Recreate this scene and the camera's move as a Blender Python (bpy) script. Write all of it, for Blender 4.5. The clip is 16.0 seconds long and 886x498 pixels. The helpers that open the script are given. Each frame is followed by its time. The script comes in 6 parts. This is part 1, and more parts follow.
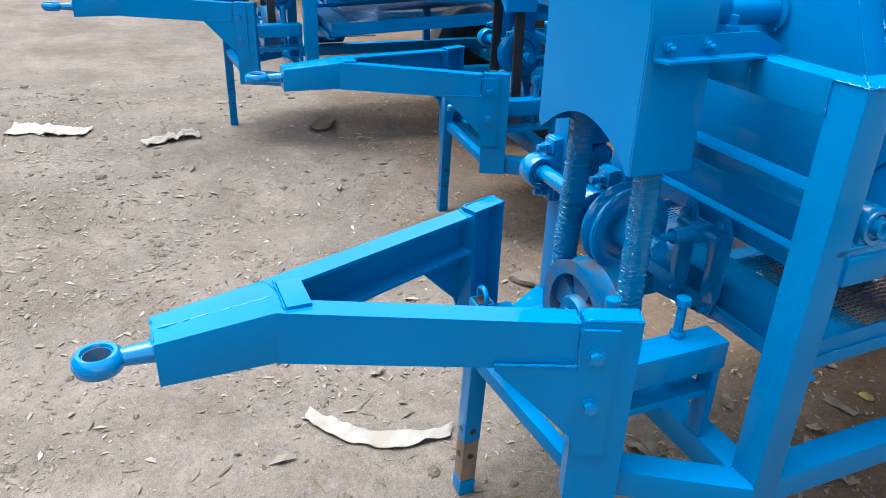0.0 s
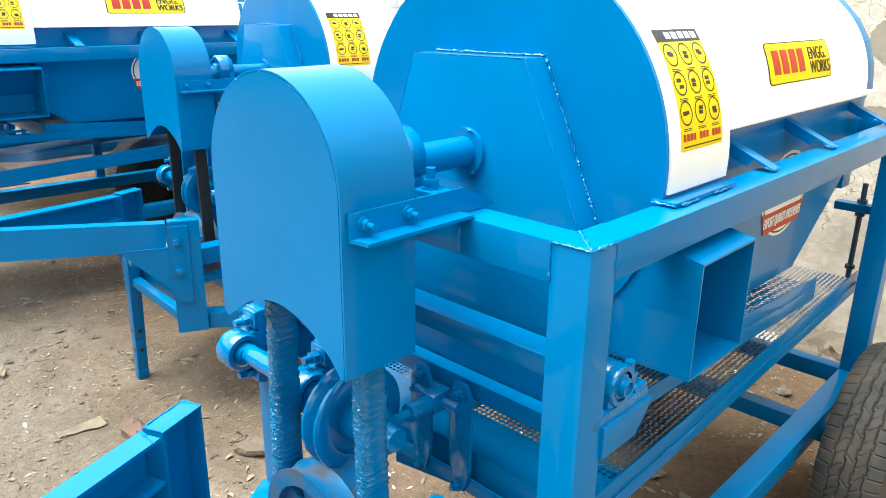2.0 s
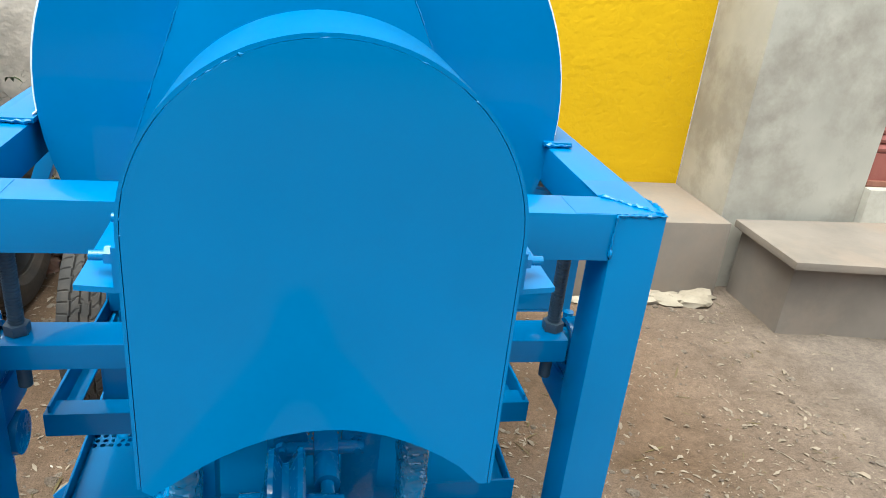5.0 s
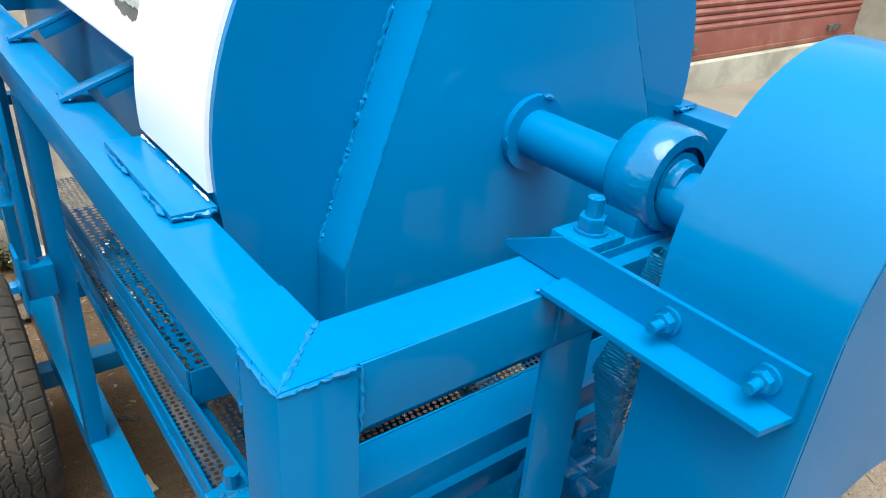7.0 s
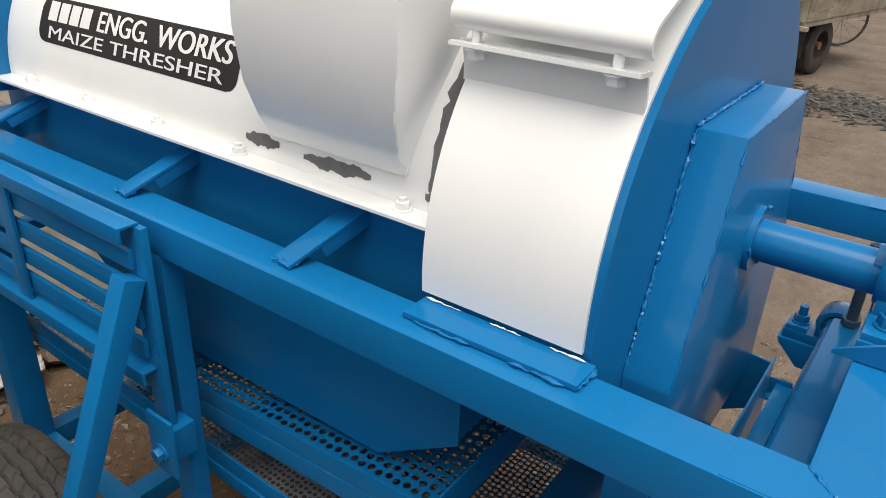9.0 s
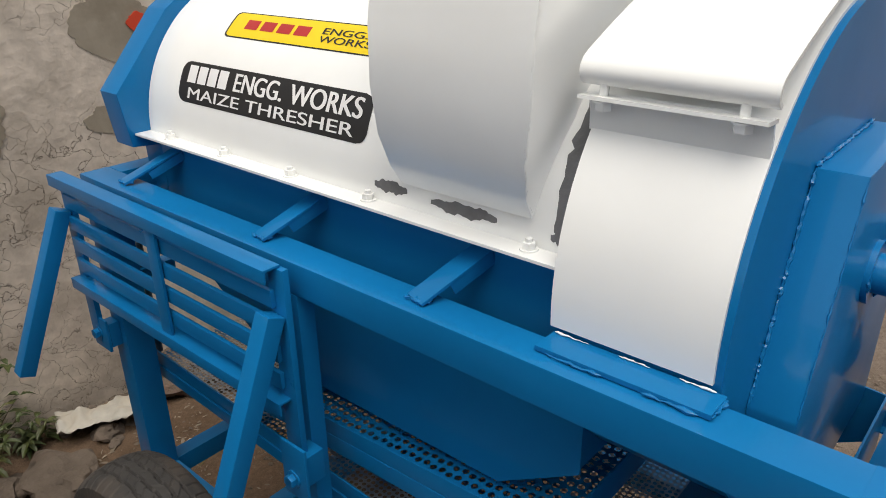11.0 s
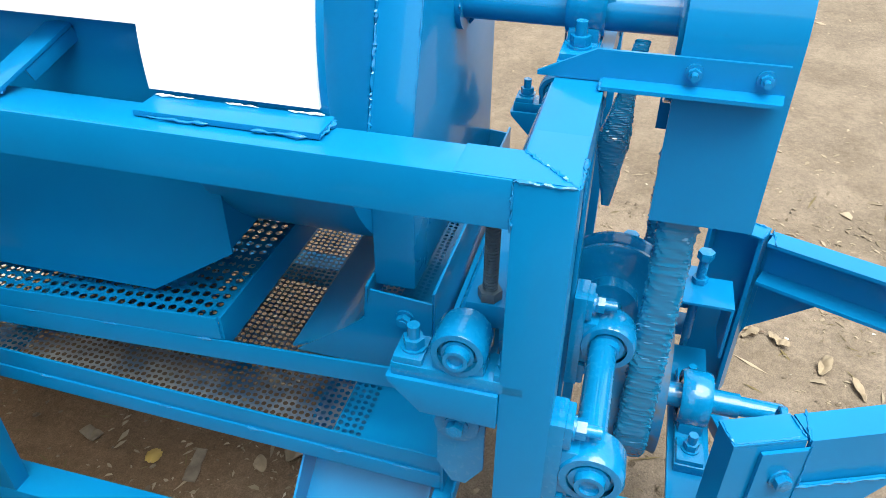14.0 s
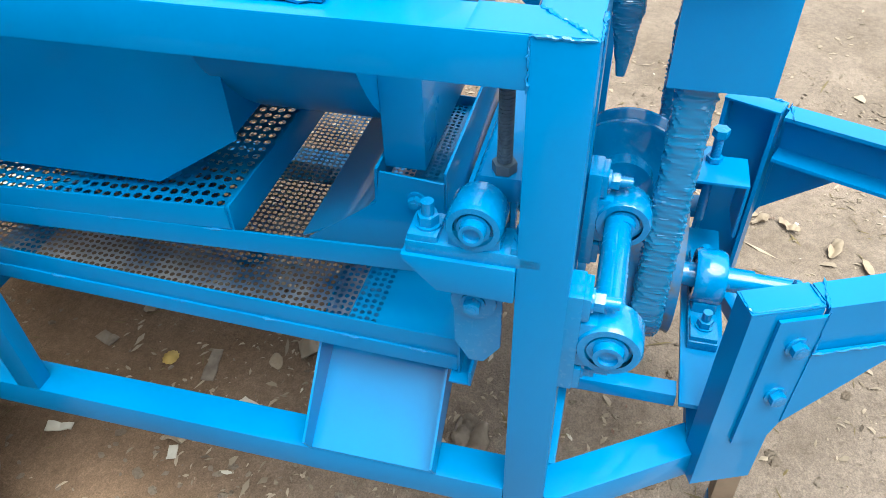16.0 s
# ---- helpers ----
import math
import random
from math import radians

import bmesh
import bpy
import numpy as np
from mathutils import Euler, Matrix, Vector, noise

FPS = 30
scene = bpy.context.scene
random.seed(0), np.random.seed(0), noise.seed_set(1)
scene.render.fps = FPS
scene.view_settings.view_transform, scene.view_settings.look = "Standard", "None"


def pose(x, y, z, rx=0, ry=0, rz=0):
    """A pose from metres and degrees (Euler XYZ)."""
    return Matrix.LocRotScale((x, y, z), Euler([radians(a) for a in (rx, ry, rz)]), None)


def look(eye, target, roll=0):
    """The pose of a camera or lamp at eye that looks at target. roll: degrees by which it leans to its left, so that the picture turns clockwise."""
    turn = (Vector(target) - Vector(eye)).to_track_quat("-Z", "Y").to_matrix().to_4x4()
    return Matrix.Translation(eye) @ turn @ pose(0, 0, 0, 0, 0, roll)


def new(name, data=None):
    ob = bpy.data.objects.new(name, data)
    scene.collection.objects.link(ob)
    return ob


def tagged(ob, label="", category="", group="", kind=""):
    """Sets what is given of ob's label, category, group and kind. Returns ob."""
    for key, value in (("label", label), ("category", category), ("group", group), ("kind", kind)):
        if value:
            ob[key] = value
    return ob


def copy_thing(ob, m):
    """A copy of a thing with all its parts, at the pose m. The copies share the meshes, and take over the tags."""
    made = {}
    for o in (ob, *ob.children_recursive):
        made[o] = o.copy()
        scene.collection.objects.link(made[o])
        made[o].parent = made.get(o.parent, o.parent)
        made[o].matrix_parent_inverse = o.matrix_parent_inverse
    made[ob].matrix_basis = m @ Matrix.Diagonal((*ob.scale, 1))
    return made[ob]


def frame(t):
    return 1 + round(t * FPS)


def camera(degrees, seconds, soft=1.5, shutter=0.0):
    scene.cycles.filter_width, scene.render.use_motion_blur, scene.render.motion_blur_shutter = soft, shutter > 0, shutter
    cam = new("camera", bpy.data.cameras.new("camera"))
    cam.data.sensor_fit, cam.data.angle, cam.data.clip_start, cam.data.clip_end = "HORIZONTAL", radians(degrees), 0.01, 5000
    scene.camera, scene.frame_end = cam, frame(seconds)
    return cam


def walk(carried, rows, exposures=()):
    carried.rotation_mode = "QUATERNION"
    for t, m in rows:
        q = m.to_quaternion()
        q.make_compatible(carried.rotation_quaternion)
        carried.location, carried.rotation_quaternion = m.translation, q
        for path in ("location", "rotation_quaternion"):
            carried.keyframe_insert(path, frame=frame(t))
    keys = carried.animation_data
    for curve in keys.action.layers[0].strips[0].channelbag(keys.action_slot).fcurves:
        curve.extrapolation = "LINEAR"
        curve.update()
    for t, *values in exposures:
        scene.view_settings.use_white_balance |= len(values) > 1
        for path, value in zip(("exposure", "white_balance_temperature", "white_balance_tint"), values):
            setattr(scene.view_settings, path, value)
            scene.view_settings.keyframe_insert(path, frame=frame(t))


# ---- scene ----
# Drawing units to metres: all the numbers below are in drawing units, with the ground at z = -G.
U, G = 1.1, 0.158


def place(p):
    return Vector((p[0] * U, p[1] * U, (p[2] + G) * U))


cam = camera(62.1, 16.0, soft=0.7)
PATH = [
    (0, (1.156, -0.989, 1.251), (-0.486, -0.274, 0.36), 1.8),
    (0.5, (1.153, -0.984, 1.26), (-0.479, -0.176, 0.434), 1.8),
    (1, (1.14, -0.971, 1.27), (-0.399, 0.085, 0.55), 2.7),
    (1.5, (1.035, -0.901, 1.272), (-0.411, 0.307, 0.603), 2.3),
    (2, (0.905, -0.775, 1.3), (-0.415, 0.588, 0.667), 0.6),
    (2.5, (0.809, -0.747, 1.302), (-0.396, 0.708, 0.646), 1.2),
    (3, (0.623, -0.803, 1.291), (-0.33, 0.818, 0.611), 1.8),
    (3.5, (0.445, -0.804, 1.285), (-0.21, 0.966, 0.624), 1.9),
    (3.7, (0.391, -0.791, 1.279), (-0.106, 1.026, 0.607), 3.3),
    (5.8, (-0.252, -0.687, 1.294), (0.354, 1.009, 0.424), 4.8),
    (6, (-0.3, -0.588, 1.27), (0.303, 1.103, 0.388), 4.3),
    (6.5, (-0.406, -0.469, 1.279), (0.344, 1.106, 0.3), 4.6),
    (7, (-0.572, -0.351, 1.316), (0.528, 1.024, 0.368), 4.1),
    (7.5, (-0.718, -0.256, 1.324), (0.521, 1.004, 0.387), 6.1),
    (8, (-0.794, -0.119, 1.347), (0.553, 1.029, 0.415), 2.5),
    (8.5, (-0.866, -0.025, 1.384), (0.599, 1.011, 0.5), 4.6),
    (9, (-0.954, 0.046, 1.446), (0.51, 1.075, 0.552), 2.5),
    (9.2, (-0.99, 0.07, 1.461), (0.455, 1.145, 0.593), 1.8),
    (11.3, (-1.046, 0.07, 1.479), (0.297, 1.31, 0.666), -1.7),
    (11.5, (-1.045, 0.069, 1.477), (0.241, 1.361, 0.654), -2.4),
    (12, (-1.033, 0.056, 1.46), (0.113, 1.462, 0.619), -3.8),
    (12.5, (-1.014, 0.059, 1.436), (0.227, 1.304, 0.482), -3.0),
    (13, (-1.048, 0.054, 1.382), (0.357, 0.941, 0.269), 0.2),
    (13.5, (-1.038, 0.011, 1.347), (0.483, 0.602, 0.192), 1.4),
    (14, (-1.025, -0.03, 1.345), (0.559, 0.395, 0.2), 0.4),
    (14.5, (-1.006, -0.042, 1.324), (0.544, 0.307, 0.11), 0.1),
    (15, (-1.017, -0.044, 1.308), (0.475, 0.285, 0.017), -0.7),
    (15.5, (-1.027, -0.036, 1.298), (0.43, 0.305, -0.029), -1.5),
    (16, (-1.036, -0.019, 1.298), (0.4, 0.376, -0.036), -1.8),
]

EXPOSURES = [(0, 1.5, 5900, 3), (1.0, 1.8, 6150, 1), (1.5, 1.85, 6450, -1), (2.0, 1.85, 6700, -3), (2.5, 1.55, 6650, 0), (3.0, 1.45, 6400, 1), (3.5, 1.4, 6250, 3), (6.0, 1.35, 6750, -2), (7.0, 1.2, 6750, -1), (7.5, 0.95, 6850, 2),
             (8.0, 0.72, 7000, 5), (8.5, 0.42, 7250, 8), (9.0, 0.3, 7250, 9), (11.5, 0.05, 7150, 9), (12.2, 0.1, 7200, 9), (12.6, 0.3, 7300, 9), (13.0, 0.6, 7450, 7), (13.6, 1.3, 7400, 3), (14.2, 1.55, 7050, -1), (15.0, 1.6, 6900, 0), (16, 1.75, 6750, 1)]
walk(cam, [(t, look(place(eye), place(target), roll)) for t, eye, target, roll in PATH], EXPOSURES)

# ---- light: an open yard under a bright veiled sky ----
world = bpy.data.worlds.new("sky")
scene.world = world
world.use_nodes = True
wn = world.node_tree.nodes
sky = wn.new("ShaderNodeTexSky")
sky.sky_type = "NISHITA"
sky.sun_disc = False
sky.sun_elevation, sky.sun_rotation = radians(74), radians(236)
sky.air_density, sky.dust_density = 0.8, 1.6
wn["Background"].inputs["Strength"].default_value = 0.20
veil = wn.new("ShaderNodeHueSaturation")  # thin cloud takes the blue out of the sky
veil.inputs["Saturation"].default_value = 0.32
world.node_tree.links.new(sky.outputs[0], veil.inputs["Color"])
world.node_tree.links.new(veil.outputs[0], wn["Background"].inputs["Color"])
sun = new("sun", bpy.data.lights.new("sun", "SUN"))
sun.data.energy, sun.data.angle, sun.data.color = 2.2, radians(50), (1.0, 0.975, 0.94)
sun.matrix_world = look((-1.4, -1.6, 6.2), (0, 0, 0))


# ---- materials ----
def material(name, color, rough=0.5, metal=0.0, var=0.08, scale=6.0, bump=0.02, bscale=60.0, coat=0.0, spec=0.5, second=None, mix=(0.45, 0.62), mscale=3.0, pieces=None):
    """A painted or raw surface: two scales of tone, a fine relief, and stains of a second colour."""
    m = bpy.data.materials.new(name)
    m.use_nodes = True
    n, l = m.node_tree.nodes, m.node_tree.links
    b = n["Principled BSDF"]
    tc = n.new("ShaderNodeTexCoord")
    n1, n2 = n.new("ShaderNodeTexNoise"), n.new("ShaderNodeTexNoise")
    for q, s, d in ((n1, scale, 5), (n2, bscale, 6)):
        q.inputs["Scale"].default_value, q.inputs["Detail"].default_value = s, d
        l.new(tc.outputs["Object"], q.inputs["Vector"])
    ramp = n.new("ShaderNodeMapRange")
    ramp.inputs["From Min"].default_value, ramp.inputs["From Max"].default_value = 0.3, 0.7
    ramp.inputs["To Min"].default_value, ramp.inputs["To Max"].default_value = 1 - var, 1 + var
    l.new(n1.outputs["Fac"], ramp.inputs["Value"])
    mul = n.new("ShaderNodeMix")
    mul.data_type, mul.blend_type = "RGBA", "MULTIPLY"
    mul.inputs[0].default_value = 1.0
    mul.inputs[6].default_value = (*color, 1)
    l.new(ramp.outputs[0], mul.inputs[7])
    out = mul.outputs[2]
    if second:
        n3, r3, mx = n.new("ShaderNodeTexNoise"), n.new("ShaderNodeMapRange"), n.new("ShaderNodeMix")
        n3.inputs["Scale"].default_value, n3.inputs["Detail"].default_value, n3.inputs["Roughness"].default_value = mscale, 8, 0.65
        l.new(tc.outputs["Object"], n3.inputs["Vector"])
        r3.inputs["From Min"].default_value, r3.inputs["From Max"].default_value = mix
        l.new(n3.outputs["Fac"], r3.inputs["Value"])
        mx.data_type = "RGBA"
        l.new(r3.outputs[0], mx.inputs[0])
        l.new(out, mx.inputs[6])
        mx.inputs[7].default_value = (*second, 1)
        out = mx.outputs[2]
    if pieces:
        geo, rp, mp = n.new("ShaderNodeNewGeometry"), n.new("ShaderNodeValToRGB"), n.new("ShaderNodeMix")
        l.new(geo.outputs["Random Per Island"], rp.inputs[0])
        rp.color_ramp.elements[0].color, rp.color_ramp.elements[1].color = (*pieces[0], 1), (*pieces[1], 1)
        mp.data_type = "RGBA"
        mp.inputs[0].default_value = 0.75
        l.new(out, mp.inputs[6])
        l.new(rp.outputs[0], mp.inputs[7])
        out = mp.outputs[2]
    l.new(out, b.inputs["Base Color"])
    rr = n.new("ShaderNodeMapRange")
    rr.inputs["To Min"].default_value, rr.inputs["To Max"].default_value = max(rough - 0.07, 0.02), min(rough + 0.09, 1)
    l.new(n2.outputs["Fac"], rr.inputs["Value"])
    l.new(rr.outputs[0], b.inputs["Roughness"])
    b.inputs["Metallic"].default_value = metal
    b.inputs["Coat Weight"].default_value, b.inputs["Coat Roughness"].default_value = coat, 0.07
    b.inputs["Specular IOR Level"].default_value = spec
    bp = n.new("ShaderNodeBump")
    bp.inputs["Strength"].default_value, bp.inputs["Distance"].default_value = min(bump * 10, 1), 0.02 * bump * 10
    l.new(n2.outputs["Fac"], bp.inputs["Height"])
    l.new(bp.outputs[0], b.inputs["Normal"])
    return m


BLUE = material("blue_enamel", (0.0002, 0.152, 0.388), rough=0.3, var=0.09, scale=3.0, bump=0.010, bscale=7, spec=0.1, coat=0.32)
CAST = material("blue_cast_iron", (0.0002, 0.154, 0.386), rough=0.25, coat=0.8, spec=0.1, var=0.12, scale=14, bump=0.02, bscale=110)
WELD = material("weld_paint", (0.0003, 0.152, 0.388), rough=0.33, coat=0.5, spec=0.12, var=0.12, scale=30, bump=0.01, bscale=160)
WHITE = material("white_enamel", (0.86, 0.87, 0.86), rough=0.22, var=0.04, scale=4, bump=0.008, bscale=8, coat=0.3)
PRIMER = material("grey_primer", (0.13, 0.13, 0.135), rough=0.6, var=0.2, scale=20, bump=0.04)
THREAD = material("oily_threaded_steel", (0.05, 0.085, 0.12), rough=0.4, metal=0.1, var=0.2, scale=30)
STEEL = material("bare_steel", (0.30, 0.30, 0.31), rough=0.38, metal=0.9, var=0.25, scale=20, second=(0.15, 0.145, 0.14), mscale=14)
WORN = material("worn_pulley_steel", (0.16, 0.13, 0.10), rough=0.5, metal=0.3, var=0.3, scale=18, second=(0.002, 0.15, 0.36), mix=(0.36, 0.56), mscale=9)
RUBBER = material("tyre_rubber", (0.036, 0.034, 0.033), rough=0.75, var=0.2, scale=12, bump=0.03, second=(0.095, 0.072, 0.055), mix=(0.46, 0.76), mscale=6)
SIEVE = material("oversprayed_sieve_steel", (0.42, 0.45, 0.49), rough=0.30, metal=0.75, var=0.25, scale=12, second=(0.004, 0.12, 0.30), mix=(0.42, 0.58), mscale=4)
BELT = material("black_belt", (0.012, 0.012, 0.013), rough=0.55, var=0.2, scale=20)
STUMP = material("bare_rusty_tube", (0.20, 0.15, 0.11), rough=0.6, metal=0.3, var=0.2, scale=14, second=(0.12, 0.085, 0.06), mscale=9)
WRAP = material("blue_film_wrap", (0.004, 0.140, 0.315), rough=0.2, coat=0.9, spec=0.2, var=0.12, scale=16, bump=0.012, bscale=40)
YELLOW = material("yellow_sticker", (0.80, 0.58, 0.01), rough=0.35, var=0.04, bump=0.002)
BLACK = material("black_print_and_hole_shade", (0.012, 0.012, 0.013), rough=0.4, var=0.1, bump=0.002)
RED = material("red_print", (0.42, 0.02, 0.02), rough=0.4, var=0.1, bump=0.002)
PRINT = material("white_print", (0.78, 0.78, 0.78), rough=0.4, var=0.03, bump=0.002)


# ---- mesh helpers: every shape is added to a bmesh in drawing units ----
def box(bm, x0, x1, y0, y1, z0, z1, bev=0.004):
    s = bmesh.new()
    bmesh.ops.create_cube(s, size=1)
    for v in s.verts:
        v.co = Vector(((x0 + x1) / 2 + v.co.x * (x1 - x0), (y0 + y1) / 2 + v.co.y * (y1 - y0), (z0 + z1) / 2 + v.co.z * (z1 - z0)))
    return join(bm, s, bev)


def join(bm, s, bev=0.0, m=None):
    if bev:
        bmesh.ops.bevel(s, geom=s.edges[:], offset=bev, segments=2, profile=0.7, affect="EDGES", clamp_overlap=True)
    if m is not None:
        s.transform(m)
    d = bpy.data.meshes.new("tmp")
    s.to_mesh(d)
    s.free()
    bm.from_mesh(d)
    bpy.data.meshes.remove(d)
    return bm


def beam(bm, a, b, w, h, up=(0, 0, 1), bev=0.004):
    """A straight square tube from a to b, w wide and h high."""
    a, b = Vector(a), Vector(b)
    d = (b - a).normalized()
    side = d.cross(Vector(up)).normalized()
    upv = side.cross(d)
    m = Matrix((side, upv, d)).transposed().to_4x4()
    m.translation = (a + b) / 2
    s = bmesh.new()
    bmesh.ops.create_cube(s, size=1)
    for v in s.verts:
        v.co = Vector((v.co.x * w, v.co.y * h, v.co.z * (b - a).length))
    return join(bm, s, bev, m)


def rod(bm, a, b, r, seg=24, r2=None, bev=0.0):
    a, b = Vector(a), Vector(b)
    s = bmesh.new()
    bmesh.ops.create_cone(s, cap_ends=True, segments=seg, radius1=r, radius2=r if r2 is None else r2, depth=(b - a).length)
    m = (b - a).to_track_quat("Z", "Y").to_matrix().to_4x4()
    m.translation = (a + b) / 2
    if bev:
        rim = [e for e in s.edges if abs(e.verts[0].co.z - e.verts[1].co.z) < 1e-6]
        bmesh.ops.bevel(s, geom=rim, offset=bev, segments=2, profile=0.7, affect="EDGES", clamp_overlap=True)
    return join(bm, s, 0, m)


AXES = {"x": ((0, 1, 0), (0, 0, 1), (1, 0, 0)), "y": ((1, 0, 0), (0, 0, 1), (0, 1, 0)), "z": ((1, 0, 0), (0, 1, 0), (0, 0, 1))}


def slab(bm, pts, axis, lo, hi, bev=0.0):
    """A flat outline (two coordinates a point, across the axis) with thickness from lo to hi along it."""
    u, v, w = (Vector(q) for q in AXES[axis])
    s = bmesh.new()
    ring = [[s.verts.new(u * p[0] + v * p[1] + w * d) for p in pts] for d in (lo, hi)]
    s.faces.new(ring[0])
    s.faces.new(ring[1][::-1])
    for i in range(len(pts)):
        j = (i + 1) % len(pts)
        s.faces.new((ring[0][j], ring[0][i], ring[1][i], ring[1][j]))
    bmesh.ops.recalc_face_normals(s, faces=s.faces[:])
    return join(bm, s, bev)


def strip(bm, pts, axis, lo, hi, thick):
    """A bent sheet: an open line of points across the axis, thick, running from lo to hi along it."""
    P = [Vector(p) for p in pts]
    left, right = [], []
    for i, p in enumerate(P):
        d = (P[min(i + 1, len(P) - 1)] - P[max(i - 1, 0)]).normalized()
        nrm = Vector((-d.y, d.x)) * thick / 2
        left.append(p + nrm)
        right.append(p - nrm)
    return slab(bm, [tuple(q) for q in left] + [tuple(q) for q in right[::-1]], axis, lo, hi)


def lathe(bm, profile, c, axis, seg=48):
    """Turns (radius, along) points round the axis through c."""
    u, v, w = (Vector(q) for q in AXES[axis])
    c = Vector(c)
    s = bmesh.new()
    rings = []
    for k in range(seg):
        a = 2 * math.pi * k / seg
        rings.append([s.verts.new(c + (u * math.cos(a) + v * math.sin(a)) * r + w * h) for r, h in profile])
    for k in range(seg):
        A, B = rings[k], rings[(k + 1) % seg]
        for i in range(len(profile) - 1):
            s.faces.new((A[i], B[i], B[i + 1], A[i + 1]))
    bmesh.ops.recalc_face_normals(s, faces=s.faces[:])
    return join(bm, s)


def arc(cx, cz, r, a0, a1, n):
    return [(cx + r * math.cos(radians(a0 + (a1 - a0) * i / n)), cz + r * math.sin(radians(a0 + (a1 - a0) * i / n))) for i in range(n + 1)]


def bolt(bm, p, axis, sign, r=0.011, length=0.02):
    """A hexagon head and its washer at p, standing out along the axis."""
    w = Vector(AXES[axis][2]) * sign
    p = Vector(p)
    rod(bm, p, p + w * 0.003, r * 1.35, 16)
    rod(bm, p + w * 0.003, p + w * (0.003 + r * 0.9), r, 6, bev=0.001)
    rod(bm, p + w * (0.003 + r * 0.9), p + w * (0.003 + length), r * 0.55, 10)
    return bm


def weld(bm, a, b, r=0.004, step=0.011, seed=0):
    """A lumpy bead between two points: one uneven ridge with overlapping ripples."""
    rnd = random.Random(seed)
    a, b = Vector(a), Vector(b)
    d = (b - a).normalized()
    u = d.orthogonal().normalized()
    w = d.cross(u)
    n = max(4, int((b - a).length / (step * 0.45)))
    s = bmesh.new()
    rings = []
    for i in range(n + 1):
        end = min(1.0, 0.25 + min(i, n - i) * 0.45)
        k = r * end * (0.55 + 0.9 * noise.noise((i * 0.21, seed * 1.7, 0)) + 0.25 * abs(math.sin(i * 1.35 + seed)) + rnd.uniform(-0.2, 0.3))
        k = max(k, r * 0.15)
        c = a.lerp(b, i / n) + (u * rnd.uniform(-1, 1) + w * rnd.uniform(-1, 1)) * r * 0.35
        rings.append([s.verts.new(c + (u * math.cos(t) + w * math.sin(t)) * k) for t in [math.pi / 3 * q for q in range(6)]])
    for A, C in zip(rings, rings[1:]):
        for q in range(6):
            s.faces.new((A[q], A[(q + 1) % 6], C[(q + 1) % 6], C[q]))
    s.faces.new(rings[0][::-1])
    s.faces.new(rings[-1])
    bmesh.ops.recalc_face_normals(s, faces=s.faces[:])
    return join(bm, s)


def mesh_of(name, bm, mat, smooth=40, raw=False):
    if not raw:
        bm.transform(Matrix.Translation((0, 0, G * U)) @ Matrix.Scale(U, 4))
    d = bpy.data.meshes.new(name)
    bm.to_mesh(d)
    bm.free()
    d.materials.append(mat)
    if smooth:
        d.set_sharp_from_angle(angle=radians(smooth))
        d.polygons.foreach_set("use_smooth", [True] * len(d.polygons))
    return d


def part(name, bm, mat, parent, label="", smooth=40):
    ob = new(name, mesh_of(name, bm, mat, smooth))
    ob.parent = parent
    if label:
        ob["label"] = label
    return ob


def thing(name, label, category, group="", kind=""):
    return tagged(new(name), label, category, group, kind)


def B():
    return bmesh.new()


# ---- the maize thresher ----
W, P = 0.42, 0.064   # half the frame's width, and its tube
CX, CZ, R = 0.01, 1.04, 0.358   # the drum's axis and radius
thresher = thing("maize_thresher", "bright blue maize thresher with white drum covers on two rubber tyres", "thresher", "row of threshers")


